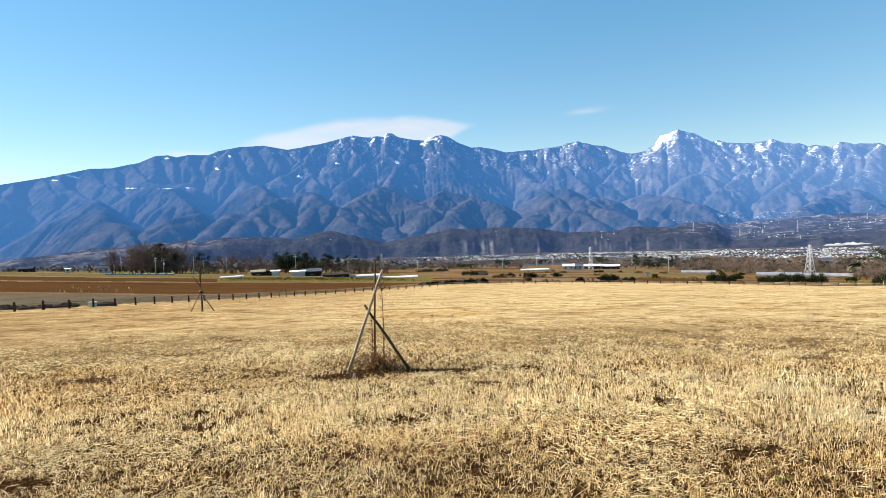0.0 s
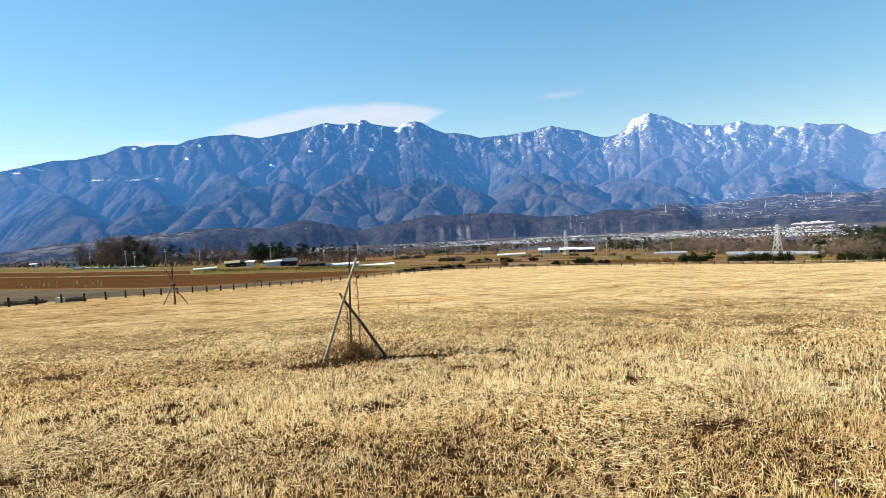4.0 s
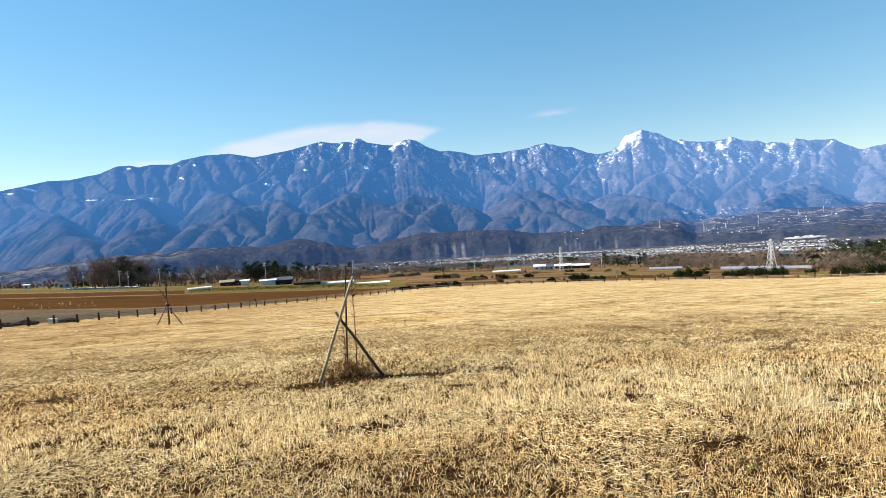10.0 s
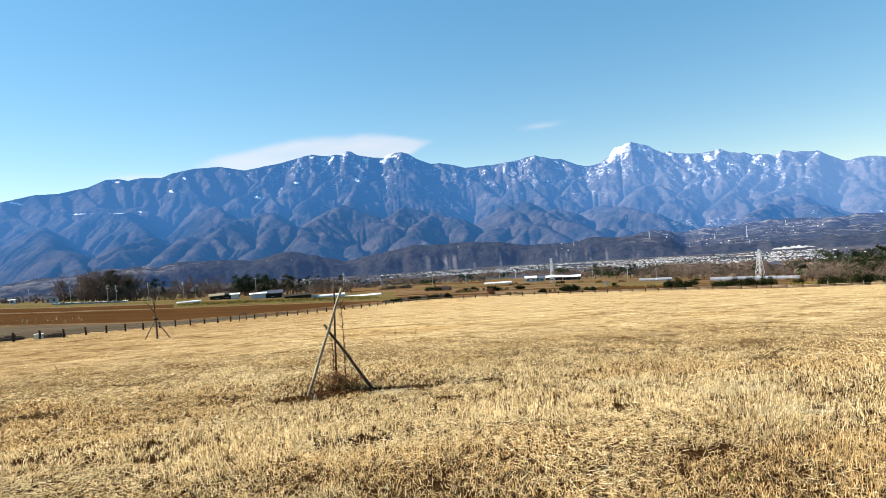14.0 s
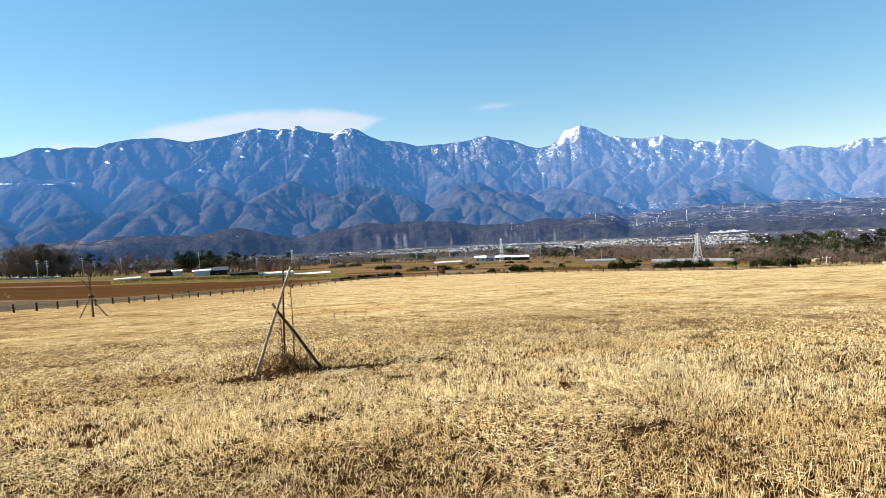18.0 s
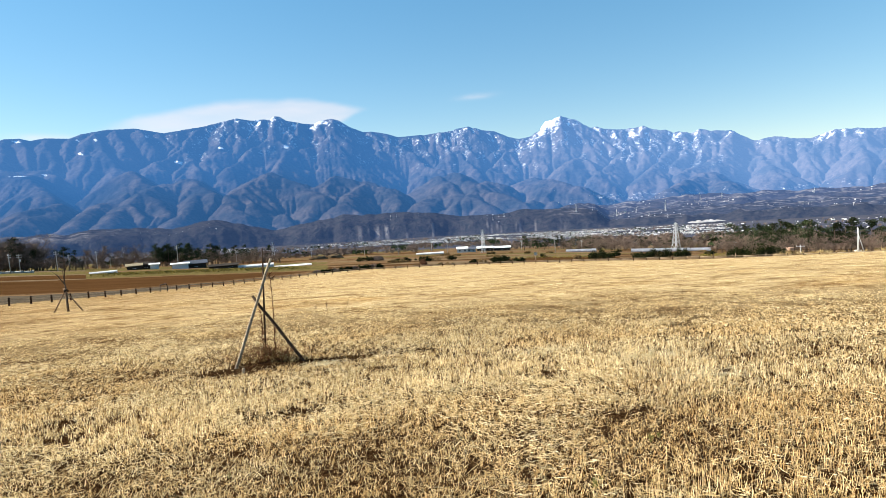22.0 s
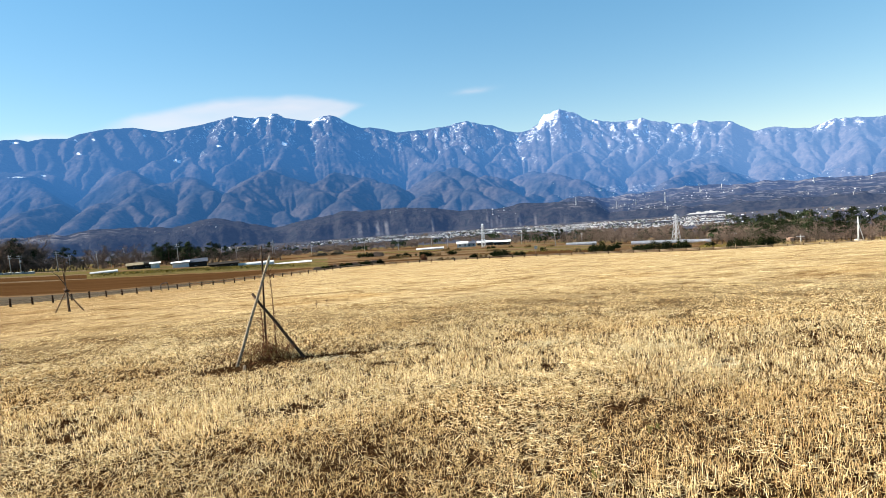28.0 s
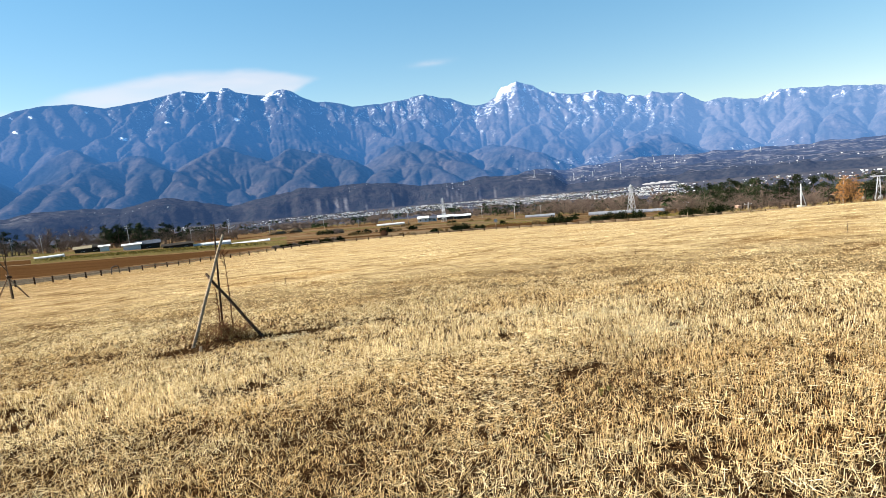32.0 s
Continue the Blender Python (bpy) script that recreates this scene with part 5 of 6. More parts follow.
for az, r, h in ([(-23.0 + 0.30 * k + rng.uniform(-0.25, 0.25), rng.uniform(250, 300), rng.uniform(1.6, 3.4)) for k in range(58)]
                 + [(22.0 + 0.34 * k + rng.uniform(-0.25, 0.25), rng.uniform(360, 400), rng.uniform(2.0, 4.0)) for k in range(44)]):
    s_ = h / 3.0
    copy_thing(rng.choice(brush), Matrix.Translation(spot(az, r)) @ pose(0, 0, 0, 0, 0, rng.uniform(0, 360)) @ Matrix.Diagonal((s_ * 1.6, s_ * 1.6, s_, 1)))

# shrubs round the meadow's edge
shrub("bush", 80, spot(26.2, 118), 5.0, 2.5, LEAF_DARK, "dark evergreen bush with spiky shoots behind the fence", spiky=0.7, group="bushes behind the fence")
for k, (az, wide, tall) in enumerate(((29.9, 3.0, 1.7), (31.1, 3.2, 2.2), (32.4, 3.4, 2.3), (33.5, 3.0, 2.5))):
    shrub("bush", 81 + k, spot(az, 121), wide, tall, LEAF_DARK, "dark evergreen bush in a loose row behind the fence", spiky=0.6, group="bushes behind the fence")
for k, (az, r, wide, tall, mat, lab) in enumerate((
        (16.0, 117, 2.2, 1.5, LEAF_DARK, "ragged dark bush with dry tips"), (16.8, 117, 2.0, 1.9, LEAF_DARK, "ragged dark bush with dry tips"),
        (18.1, 117, 2.8, 1.2, LEAF_DARK, "low dark bush by the fence"), (14.3, 119, 2.6, 1.2, LEAF_DRY, "low tuft of dry brown grass"), (13.6, 119, 1.6, 1.0, LEAF_DARK, "low dark bush by the fence"),
        (8.4, 118, 1.3, 1.5, RED_TWIG, "small reddish leafless shrub"), (10.6, 114, 3.6, 0.5, LEAF_DRY, "low mound of dry brown weeds"),
        (2.6, 200, 5.5, 2.4, LEAF_DARK, "rounded dark thicket in the fields"), (3.8, 202, 4.5, 2.0, TWIG, "rounded brown thicket in the fields"),
        (38.3, 112, 3.6, 2.3, LEAF_DARK, "dark evergreen bush below the pines"), (39.7, 111, 4.6, 2.9, LEAF_DARK, "dark evergreen bush below the pines"), (41.2, 112, 4.4, 2.6, LEAF_DARK, "dark evergreen bush below the pines"),
        (42.2, 112, 2.4, 1.7, LEAF_DRY, "tall tuft of dry pale grass"), (44.3, 108, 2.8, 1.2, LEAF_DRY, "tall tuft of dry pale grass"), (46.0, 108, 2.2, 1.2, LEAF_DRY, "tall tuft of dry pale grass"),
        (23.8, 128, 1.6, 1.3, LEAF_DRY, "tall tuft of dry pale grass"), (36.0, 128, 2.2, 1.4, LEAF_DARK, "low dark bush by the fence"),
        (20.6, 160, 2.0, 1.5, LEAF_DARK, "low dark bush by the fence"), (27.6, 170, 2.6, 1.6, LEAF_DARK, "low dark bush by the fence"))):
    shrub("bush" if mat != LEAF_DRY else "grass_tuft", 90 + k, spot(az, r), wide, tall, mat, lab, "bush" if mat != LEAF_DRY else "grass", group="shrubs beyond the fence")
for k, (az, r, wide, tall) in enumerate(((-38.3, 44.5, 1.5, 0.24), (-37.0, 44.0, 1.4, 0.22), (-35.4, 45.0, 2.0, 0.24), (-33.9, 46.0, 1.6, 0.3), (-31.2, 47.5, 1.4, 0.26))):
    shrub("weed_patch", 120 + k, spot(az, r), wide, tall, TWIG, "low brown weeds along the fence", "weeds", deep=0.6, group="weeds along the fence")
rng = random.Random(31)
for k in range(26):
    az, r = rng.uniform(5, 36), rng.uniform(135, 330)
    tall = rng.uniform(0.7, 1.9)
    dark = rng.random() < 0.6
    shrub("bush" if dark else "grass_tuft", 500 + k, spot(az, r), rng.uniform(2.0, 6.0), tall, LEAF_DARK if dark else LEAF_DRY, "low dark scrub between the fields" if dark else "dry brown grass between the fields", "bush" if dark else "grass", deep=1.6, group="scrub between the fields")
# the dark planted bank where the fence turns
for k in range(11):
    az = -2.2 + 0.62 * k
    shrub("hedge", 140 + k, spot(az, 97 + 0.5 * k), 1.3, 0.55 + 0.06 * k, LEAF_DARK if k % 3 else TWIG, "low dark clipped hedge on the bank", "hedge", deep=0.9, group="hedge on the bank")
shrub("thorn_bush", 160, spot(-39.9, 24.0), 0.9, 0.35, RED_TWIG, "low twiggy leafless bush on the meadow", "bush")

orange = thing("orange_tree", spot(50.4, 153), "low spreading tree with orange autumn leaves", "tree")
rng2 = random.Random(12)
bm_t, bm_c = bmesh.new(), bmesh.new()
for k in range(20):
    a, up = rng2.uniform(0, 6.28), rng2.uniform(0.35, 1.0)
    e = Vector((math.cos(a) * 3.6 * (1.1 - 0.75 * up), math.sin(a) * 3.6 * (1.1 - 0.75 * up), 6.6 * up))
    tube(bm_t, [(0, 0, -0.4), e * 0.45 + Vector((0, 0, 0.3)), e], [0.14, 0.08, 0.03], 5)
    for h in (0.45, 0.7, 0.95):
        tuft(bm_c, rng2, e * h, 0.85, 60, 0.9, 0.33)
part("trunk", bm_t, BARK, orange)
part("crown", bm_c, LEAF_ORANGE, orange)


# rows of winter crop beyond the ploughed field
def crop_row(r, az0, az1, seed):
    rng = random.Random(seed)
    p0 = spot(az0, r)
    t = thing("crop_row", p0, "ragged row of yellow-green winter crop", "crop", "crop rows")
    bm = bmesh.new()
    az = az0
    while az < az1:
        c = spot(az, r) - p0
        tuft(bm, rng, c + Vector((0, 0, 0.25)), 0.55, 12, 0.6, 0.42)
        az += math.degrees(0.75 / r)
    part("leaves", bm, CROP, t)


for k in range(4):
    crop_row(128 + 7 * k, -21.5 + 0.6 * k, -3.0 - 0.5 * k, 200 + k)
crop_row(150, 17.5, 25.0, 210)
for k in range(3):
    crop_row(116 + 7 * k, 35.2, 38.6 + 0.4 * k, 214 + k)


# ---- buildings ----
def house(place, turn, wide, deep, wall_h, roof_h, wall, roof, label, windows=2, group="farm buildings"):
    t = thing("house", place, label, "house", group, turn)
    w, d = wide / 2, deep / 2
    part("wall", box(bmesh.new(), -w, -d, -0.6, w, d, wall_h), wall, t)
    bm = bmesh.new()
    e = 0.45
    for sgn in (-1, 1):
        lo, hi = [(-w - e, sgn * (d + e), wall_h - 0.05), (w + e, sgn * (d + e), wall_h - 0.05)], [(w + e, 0, wall_h + roof_h), (-w - e, 0, wall_h + roof_h)]
        bottom = [bm.verts.new(p) for p in lo + hi]
        top = [bm.verts.new((x, y, z + 0.14)) for x, y, z in lo + hi]
        for i in range(4):
            bm.faces.new((bottom[i], bottom[(i + 1) % 4], top[(i + 1) % 4], top[i]))
        bm.faces.new(top)
        bm.faces.new(bottom[::-1])
    part("roof", bm, roof, t)
    for sgn in (-1, 1):
        bm = bmesh.new()
        v = [bm.verts.new((sgn * w, -d, wall_h)), bm.verts.new((sgn * w, d, wall_h)), bm.verts.new((sgn * w, 0, wall_h + roof_h))]
        v2 = [bm.verts.new((sgn * (w - 0.15), p.co.y, p.co.z)) for p in v]
        bm.faces.new(v)
        bm.faces.new(v2[::-1])
        part("gable", bm, wall, t)
    for k in range(windows):
        x = -w + wide * (k + 0.5) / windows
        wf = part("window", box(bmesh.new(), x - 0.55, -d - 0.05, wall_h * 0.40, x + 0.55, -d + 0.02, wall_h * 0.78), GLASS_DARK, t)
        part("window_frame", box(bmesh.new(), x - 0.62, -d - 0.08, wall_h * 0.36, x + 0.62, -d - 0.055, wall_h * 0.40), WHITE_PAINT, wf)
    return t


def greenhouse(place, turn, long, wide, tall, mat, label, group="greenhouses"):
    t = thing("greenhouse", place, label, "greenhouse", group, turn)
    n = 12
    arc = [(-wide / 2 * math.cos(math.pi * k / n), tall * (0.45 + 0.55 * math.sin(math.pi * k / n)) if 0 < k < n else tall * 0.45) for k in range(n + 1)]
    arc = [(-wide / 2, -0.5)] + arc + [(wide / 2, -0.5)]
    bm = bmesh.new()
    a = [bm.verts.new((-long / 2, y, z)) for y, z in arc]
    b = [bm.verts.new((long / 2, y, z)) for y, z in arc]
    for k in range(len(arc) - 1):
        bm.faces.new((a[k], a[k + 1], b[k + 1], b[k]))
    bm.faces.new(a[::-1])
    bm.faces.new(b)
    part("cover", bm, mat, t)
    for k in range(int(long / 3) + 1):
        x = -long / 2 + 3 * k
        part("rib", tube(bmesh.new(), [(x, y * 1.01, z + 0.02) for y, z in arc], [0.03] * len(arc), 4), STEEL, t)
    part("door", box(bmesh.new(), -long / 2 - 0.05, -0.6, -0.3, -long / 2 - 0.01, 0.6, tall * 0.6), GREY_VINYL, t)
    return t


house(spot(-14.5, 202), 14, 4.8, 5.0, 1.7, 0.2, WHITE_PAINT, WHITE_PAINT, "white walled farm building under a flat white roof", 0)
house(spot(-13.2, 206), 14, 6.5, 6.0, 1.7, 0.8, SHED_DARK, ROOF_BLUE, "dark open barn under a blue grey roof", 1)
house(spot(-16.6, 214), 16, 2.6, 4.0, 1.7, 0.25, WHITE_PAINT, WHITE_PAINT, "small white walled shed by the fields", 0)
house(spot(-18.2, 216), 16, 4.4, 4.0, 1.4, 0.6, SHED_DARK, ROOF_TAN, "dark wooden shed under a tan roof", 1)
house(spot(-17.3, 218), 16, 4.0, 4.0, 1.8, 0.5, SHED_DARK, SHED_DARK, "dark low wooden shed", 1)
house(spot(-10.8, 182), 10, 8.0, 4.0, 0.9, 0.4, SHED_DARK, SHED_DARK, "long low dark shed", 2)
house(spot(-31.0, 352), 20, 5.0, 4.0, 2.4, 1.0, WHITE_PAINT, ROOF_BLUE, "small white house far across the fields", 2)
house(spot(-33.6, 366), 20, 2.4, 2.4, 2.2, 0.3, WHITE_PAINT, WHITE_PAINT, "small white hut in the fields", 1)
house(spot(-36.4, 520), 20, 9.0, 6.0, 2.8, 1.4, SHED_DARK, ROOF_BLUE, "dark farmhouse far across the fields", 2)
house(spot(-34.0, 560), 20, 8.0, 6.0, 2.8, 1.4, WHITE_PAINT, ROOF_BLUE, "pale farmhouse far across the fields", 2)
house(spot(12.5, 372), -12, 7.0, 6.0, 2.6, 1.1, WHITE_PAINT, WHITE_PAINT, "white farm building under a pale roof", 2)
house(spot(13.4, 378), -12, 6.0, 5.0, 2.2, 1.0, WHITE_PAINT, ROOF_BLUE, "white farm building under a grey roof", 2)
house(spot(16.5, 445), -14, 13.0, 7.0, 2.4, 1.2, SHED_DARK, WHITE_PAINT, "long dark barn under a white roof", 3)
house(spot(14.8, 440), -14, 12.0, 7.0, 2.4, 1.2, SHED_DARK, WHITE_PAINT, "long dark barn under a white roof", 3)
greenhouse(spot(-20.6, 178), 18, 6.5, 3.0, 0.55, VINYL, "low white plastic tunnel beside the crops")
greenhouse(spot(-7.9, 182), 8, 10.5, 4.0, 0.95, VINYL, "white plastic tunnel greenhouse")
greenhouse(spot(-4.6, 186, -0.35), 5, 12.5, 4.0, 0.75, VINYL, "long white plastic tunnel greenhouse")
greenhouse(spot(9.2, 345), -9, 17.0, 5.0, 1.3, VINYL, "long white plastic tunnel greenhouse")
greenhouse(spot(24.3, 335), -24, 17.0, 7.0, 1.5, GREY_VINYL, "pale grey plastic greenhouse")
for k in range(4):
    greenhouse(spot(29.9 + 1.75 * k, 322), -32, 9.6, 7.0, 1.9 - 0.1 * k, GREY_VINYL, "pale grey plastic greenhouse in a row")
hive = thing("post_box", spot(19.85, 126), "white wooden box with a tan lid on a post", "box", turn=-20)
part("post", tube(bmesh.new(), [(0, 0, -0.3), (0, 0, 1.15)], [0.07, 0.06], 8), POLE_WOOD, hive)
bm = box(bmesh.new(), -0.34, -0.28, 1.15, 0.34, 0.28, 1.72)
bmesh.ops.bevel(bm, geom=bm.edges[:], offset=0.03, segments=2, affect="EDGES")
part("box_body", bm, WHITE_PAINT, hive)
part("lid", box(bmesh.new(), -0.40, -0.34, 1.723, 0.40, 0.34, 1.80), ROOF_TAN, hive)
# heaps of pale soil beyond the tunnels
for k, (az, r, wide, tall) in enumerate(((-1.9, 330, 11.0, 1.9), (-0.3, 336, 9.0, 2.4), (3.6, 208, 6.5, 1.9))):
    heap_ = thing("soil_heap", spot(az, r), "weathered pale brown heap of dug soil", "soil heap", "soil heaps")
    bm = bmesh.new()
    bmesh.ops.create_icosphere(bm, subdivisions=4, radius=1.0)
    for vert in bm.verts:
        c = vert.co.copy()
        lump = 1 + 0.25 * noise.noise(c * 1.6 + Vector((k * 7, 0, 0))) + 0.10 * noise.noise(c * 5.0)
        vert.co = Vector((c.x * wide / 2 * lump, c.y * 2.5 * lump, max(c.z, -0.2) * tall * lump))
    part("soil", bm, DRY_BROWN, heap_)
# pale low bank walls across the fields
for az0, az1, r, h in ((-31.0, -25.5, 232, 0.5),):
    a, b = spot(az0, r), spot(az1, r)
    w = thing("low_wall", a, "pale low concrete wall across the fields", "wall")
    bm = bmesh.new()
    for k in range(8):
        p, q = a.lerp(b, k / 8) - a, a.lerp(b, (k + 1) / 8) - a
        box(bm, p.x, min(p.y, q.y), min(p.z, q.z) - 1.0, q.x - 0.02, max(p.y, q.y) + 0.4, max(p.z, q.z) + h)
    part("body", bm, CONCRETE, w)


# ---- poles, pylons and wires ----
def utility_pole(az, r, tall, arms=2):
    p = spot(az, r)
    t = thing("utility_pole", p, "grey concrete utility pole with crossarms", "utility pole", "utility poles", random.uniform(-40, 10))
    part("pole", tube(bmesh.new(), [(0, 0, -0.5), (0, 0, tall)], [0.16, 0.11], 10), CONCRETE, t)
    for k in range(arms):
        z = tall - 0.5 - 0.8 * k
        arm = part("crossarm", box(bmesh.new(), -0.9, 0.13, z, 0.9, 0.22, z + 0.1), STEEL, t)
        for x in (-0.8, 0.0, 0.8):
            part("insulator", tube(bmesh.new(), [(x, 0.17, z + 0.1), (x, 0.17, z + 0.3)], [0.06, 0.04], 6), WHITE_PAINT, arm)
    if arms > 1 and int(az * 10) % 2:
        part("transformer", tube(bmesh.new(), [(0.3, 0, tall - 2.9), (0.3, 0, tall - 2.1)], [0.25, 0.25], 10), STEEL, t)
    return p + Vector((0, 0, tall - 0.3))


def wire(a, b, sag=0.9):
    t = thing("power_line", a, "thin dark overhead power line", "cable", "overhead lines")
    pts = [a.lerp(b, k / 10) - a - Vector((0, 0, sag * 4 * (k / 10) * (1 - k / 10))) for k in range(11)]
    part("cable", tube(bmesh.new(), pts, [0.013] * 11, 4), BLACK_STEEL, t)


LINE_A = [utility_pole(*p) for p in ((-38.5, 330, 8.5), (-29.7, 300, 7.6), (-27.0, 228, 6.3), (-26.35, 275, 7.0), (-23.85, 262, 7.8), (-23.0, 298, 7.0), (-21.0, 300, 8.0))]
LINE_B = [utility_pole(*p) for p in ((-20.0, 330, 7.5), (-18.95, 360, 10.2), (-14.65, 255, 8.9), (-9.6, 300, 7.0), (-2.6, 330, 6.5), (6.0, 400, 7.5), (11.0, 410, 8.5), (18.5, 430, 8.0), (24.4, 390, 7.0))]
for line in (LINE_A, LINE_B):
    for a, b in zip(line, line[1:]):
        wire(a, b)
for az, r, h in ((-29.0, 310, 9.0), (-32.5, 420, 9.0), (-35.2, 470, 9.0), (-7.3, 420, 8.0), (2.6, 420, 8.0), (9.4, 420, 9.0), (21.8, 300, 7.0), (37.9, 200, 3.6), (43.0, 160, 2.0)):
    utility_pole(az, r, h, 1)


def pylon(place, tall, base, turn, label, arms=3):
    t = thing("pylon", place, label, "pylon", "pylons", turn)
    top = base * 0.10

    def corner(k, z):
        w = base / 2 + (top - base / 2) * (z / tall) ** 0.8
        return Vector(((-1, 1, 1, -1)[k] * w, (-1, -1, 1, 1)[k] * w, z))

    levels = [tall * u for u in (0, 0.2, 0.38, 0.54, 0.68, 0.8, 0.9, 1.0)]
    rad = tall * 0.0075
    for k in range(4):
        part("leg", tube(bmesh.new(), [corner(k, z) - Vector((0, 0, 0.5 if z == 0 else 0)) for z in levels], [rad] * len(levels), 5), STEEL, t)
        for z0, z1 in zip(levels, levels[1:]):
            part("brace", tube(bmesh.new(), [corner(k, z0), corner((k + 1) % 4, z1)], [rad * 0.65] * 2, 4), STEEL, t)
            part("brace", tube(bmesh.new(), [corner((k + 1) % 4, z0), corner(k, z1)], [rad * 0.65] * 2, 4), STEEL, t)
    for k in range(arms):
        z = tall * (0.97 - 0.09 * k)
        reach = base * (0.42 + 0.10 * k)
        arm = part("crossarm", tube(bmesh.new(), [(-reach, 0, z), (0, 0, z + 0.3), (reach, 0, z)], [rad * 0.6, rad, rad * 0.6], 5), STEEL, t)
        for x in (-reach, reach):
            part("insulator", tube(bmesh.new(), [(x, 0, z), (x, 0, z - tall * 0.04)], [rad * 0.6] * 2, 5), GREY_VINYL, arm)
    part("peak", tube(bmesh.new(), [(0, 0, tall), (0, 0, tall * 1.03)], [rad, rad * 0.5], 5), STEEL, t)
    return t


pylon(spot(33.05, 346), 15.6, 3.9, 20, "white steel lattice pylon beyond the bushes", 2)
pylon(spot(14.65, 330), 13.8, 2.4, 10, "slim pale lattice pylon beside the barns", 2)
pylon(spot(-6.2, 460), 13.0, 2.8, 0, "slim pale lattice pylon over the fields", 2)
pylon(spot(52.25, 360), 12.0, 2.6, 0, "white steel lattice pylon at the edge of the pines", 2)
for az, r, h in ((27.8, 1980, 16), (29.6, 2010, 16), (32.2, 2010, 30), (24.0, 1800, 16), (37.0, 2240, 20), (44.0, 2240, 22), (35.2, 2240, 16)):
    up = float(np.interp(az, *HILL_TOP)) + (0.0 if r < 1900 else 0.45 if r < 2100 else 1.1)
    p = bearing(az, up - 0.35) * r
    pylon(p, h + 8, 4.0, 0, "distant pale lattice pylon on the terraces", 2)


def guyed_mast():
    t = thing("guyed_mast", spot(47.0, 150), "white mast on a concrete block with two stays", "mast")
    part("mast", tube(bmesh.new(), [(0, 0, 0), (0, 0, 3.0), (-0.1, 0, 5.4)], [0.16, 0.13, 0.08], 8), WHITE_PAINT, t)
    bm = box(bmesh.new(), -0.7, -0.5, -0.4, 0.5, 0.5, 0.55)
    bmesh.ops.bevel(bm, geom=bm.edges[:], offset=0.06, segments=2, affect="EDGES")
    part("foot", bm, WHITE_PAINT, t)
    for x, y in ((1.7, 0.0), (1.1, -0.4)):
        part("stay", tube(bmesh.new(), [(-0.02, 0, 4.0), (x * 0.5, y * 0.5, 1.8), (x, y, -0.3)], [0.05, 0.05, 0.05], 6), WHITE_PAINT, t)


guyed_mast()
utility_pole(49.95, 158, 6.6, 1)


def frame_mast():
    """A narrow braced frame of pale steel that carries a line, with a box on its beam."""
    t = thing("frame_mast", spot(52.25, 172), "pale braced steel frame mast with a dark box", "mast", turn=-52)
    for x in (-0.62, 0.62):
        part("leg", tube(bmesh.new(), [(x, 0, -0.4), (x * 0.62, 0, 3.2), (x * 0.3, 0, 6.7)], [0.10, 0.09, 0.08], 6), STEEL, t)
    for z0, z1, side in ((0.6, 2.1, 1), (2.1, 3.6, -1), (3.6, 5.0, 1), (5.0, 6.3, -1)):
        w0, w1 = 0.62 - 0.065 * z0, 0.62 - 0.065 * z1
        part("brace", tube(bmesh.new(), [(-side * w0, 0.03, z0), (side * w1, 0.03, z1)], [0.045, 0.045], 5), STEEL, t)
    part("post", tube(bmesh.new(), [(1.5, 0.1, -0.4), (1.5, 0.1, 7.0)], [0.10, 0.08], 8), CONCRETE, t)
    part("beam", box(bmesh.new(), -1.7, -0.16, 6.55, 3.2, 0.06, 6.75), STEEL, t)
    part("equipment_box", box(bmesh.new(), 1.75, -0.4, 3.4, 3.1, 0.4, 6.5), SHED_DARK, t)


frame_mast()


# ---- far woods and the town in the valley ----
def far_woods():
    rng = np.random.RandomState(17)
    verts, mats = [], []
    bands = [(-42, -20, 380, 700, 700, 4.0), (-20, 8, 440, 950, 2600, 4.2), (8, 27, 500, 1000, 1700, 5.0), (24, 44, 520, 900, 900, 8.5), (36, 62, 300, 520, 700, 9.0), (-40, 62, 1000, 1600, 1700, 6.0)]
    for a0, a1, r0, r1, n, h in bands:
        az, r = rng.uniform(a0, a1, n), np.sqrt(rng.uniform(r0 ** 2, r1 ** 2, n))
        keep = fbm(az * 0.7, r * 0.008, 3, 81) > 0.44
        az, r = az[keep], r[keep]
        x, y = r * np.sin(np.radians(az)), r * np.cos(np.radians(az))
        z = land(x, y)
        pine = (fbm(az * 0.5 + 7, r * 0.004, 2, 83) > 0.60).astype(int)
        tall = h * rng.uniform(0.6, 1.1, len(x))
        for k in range(17):
            d = rng.normal(0, 1, (len(x), 3))
            d /= np.linalg.norm(d, axis=1)[:, None]
            c = np.stack([x, y, z + tall * 0.52], 1) + d * np.stack([tall * 0.42, tall * 0.42, tall * 0.47], 1) * rng.uniform(0.4, 1.0, (len(x), 1))
            u = rng.normal(0, 1, (len(x), 3)) * tall[:, None] * 0.12
            v = rng.normal(0, 1, (len(x), 3)) * tall[:, None] * 0.075
            verts.append(np.stack([c - u, c + v, c + u, c - v], 1))
            mats.append(pine)
    v = np.concatenate(verts).reshape(-1, 3)
    me = mesh_from("far_woods", v, np.arange(len(v)).reshape(-1, 4), [TWIG, NEEDLE], np.concatenate(mats), smooth_shade=False)
    tagged(new("far_woods", me), "far belts of bare brown woods with dark pines", "woods", kind="stuff")


TOWN_WALL = plain("town_wall_mat", (0.50, 0.50, 0.50), (0.86, 0.86, 0.85), 0.01, 0.8)


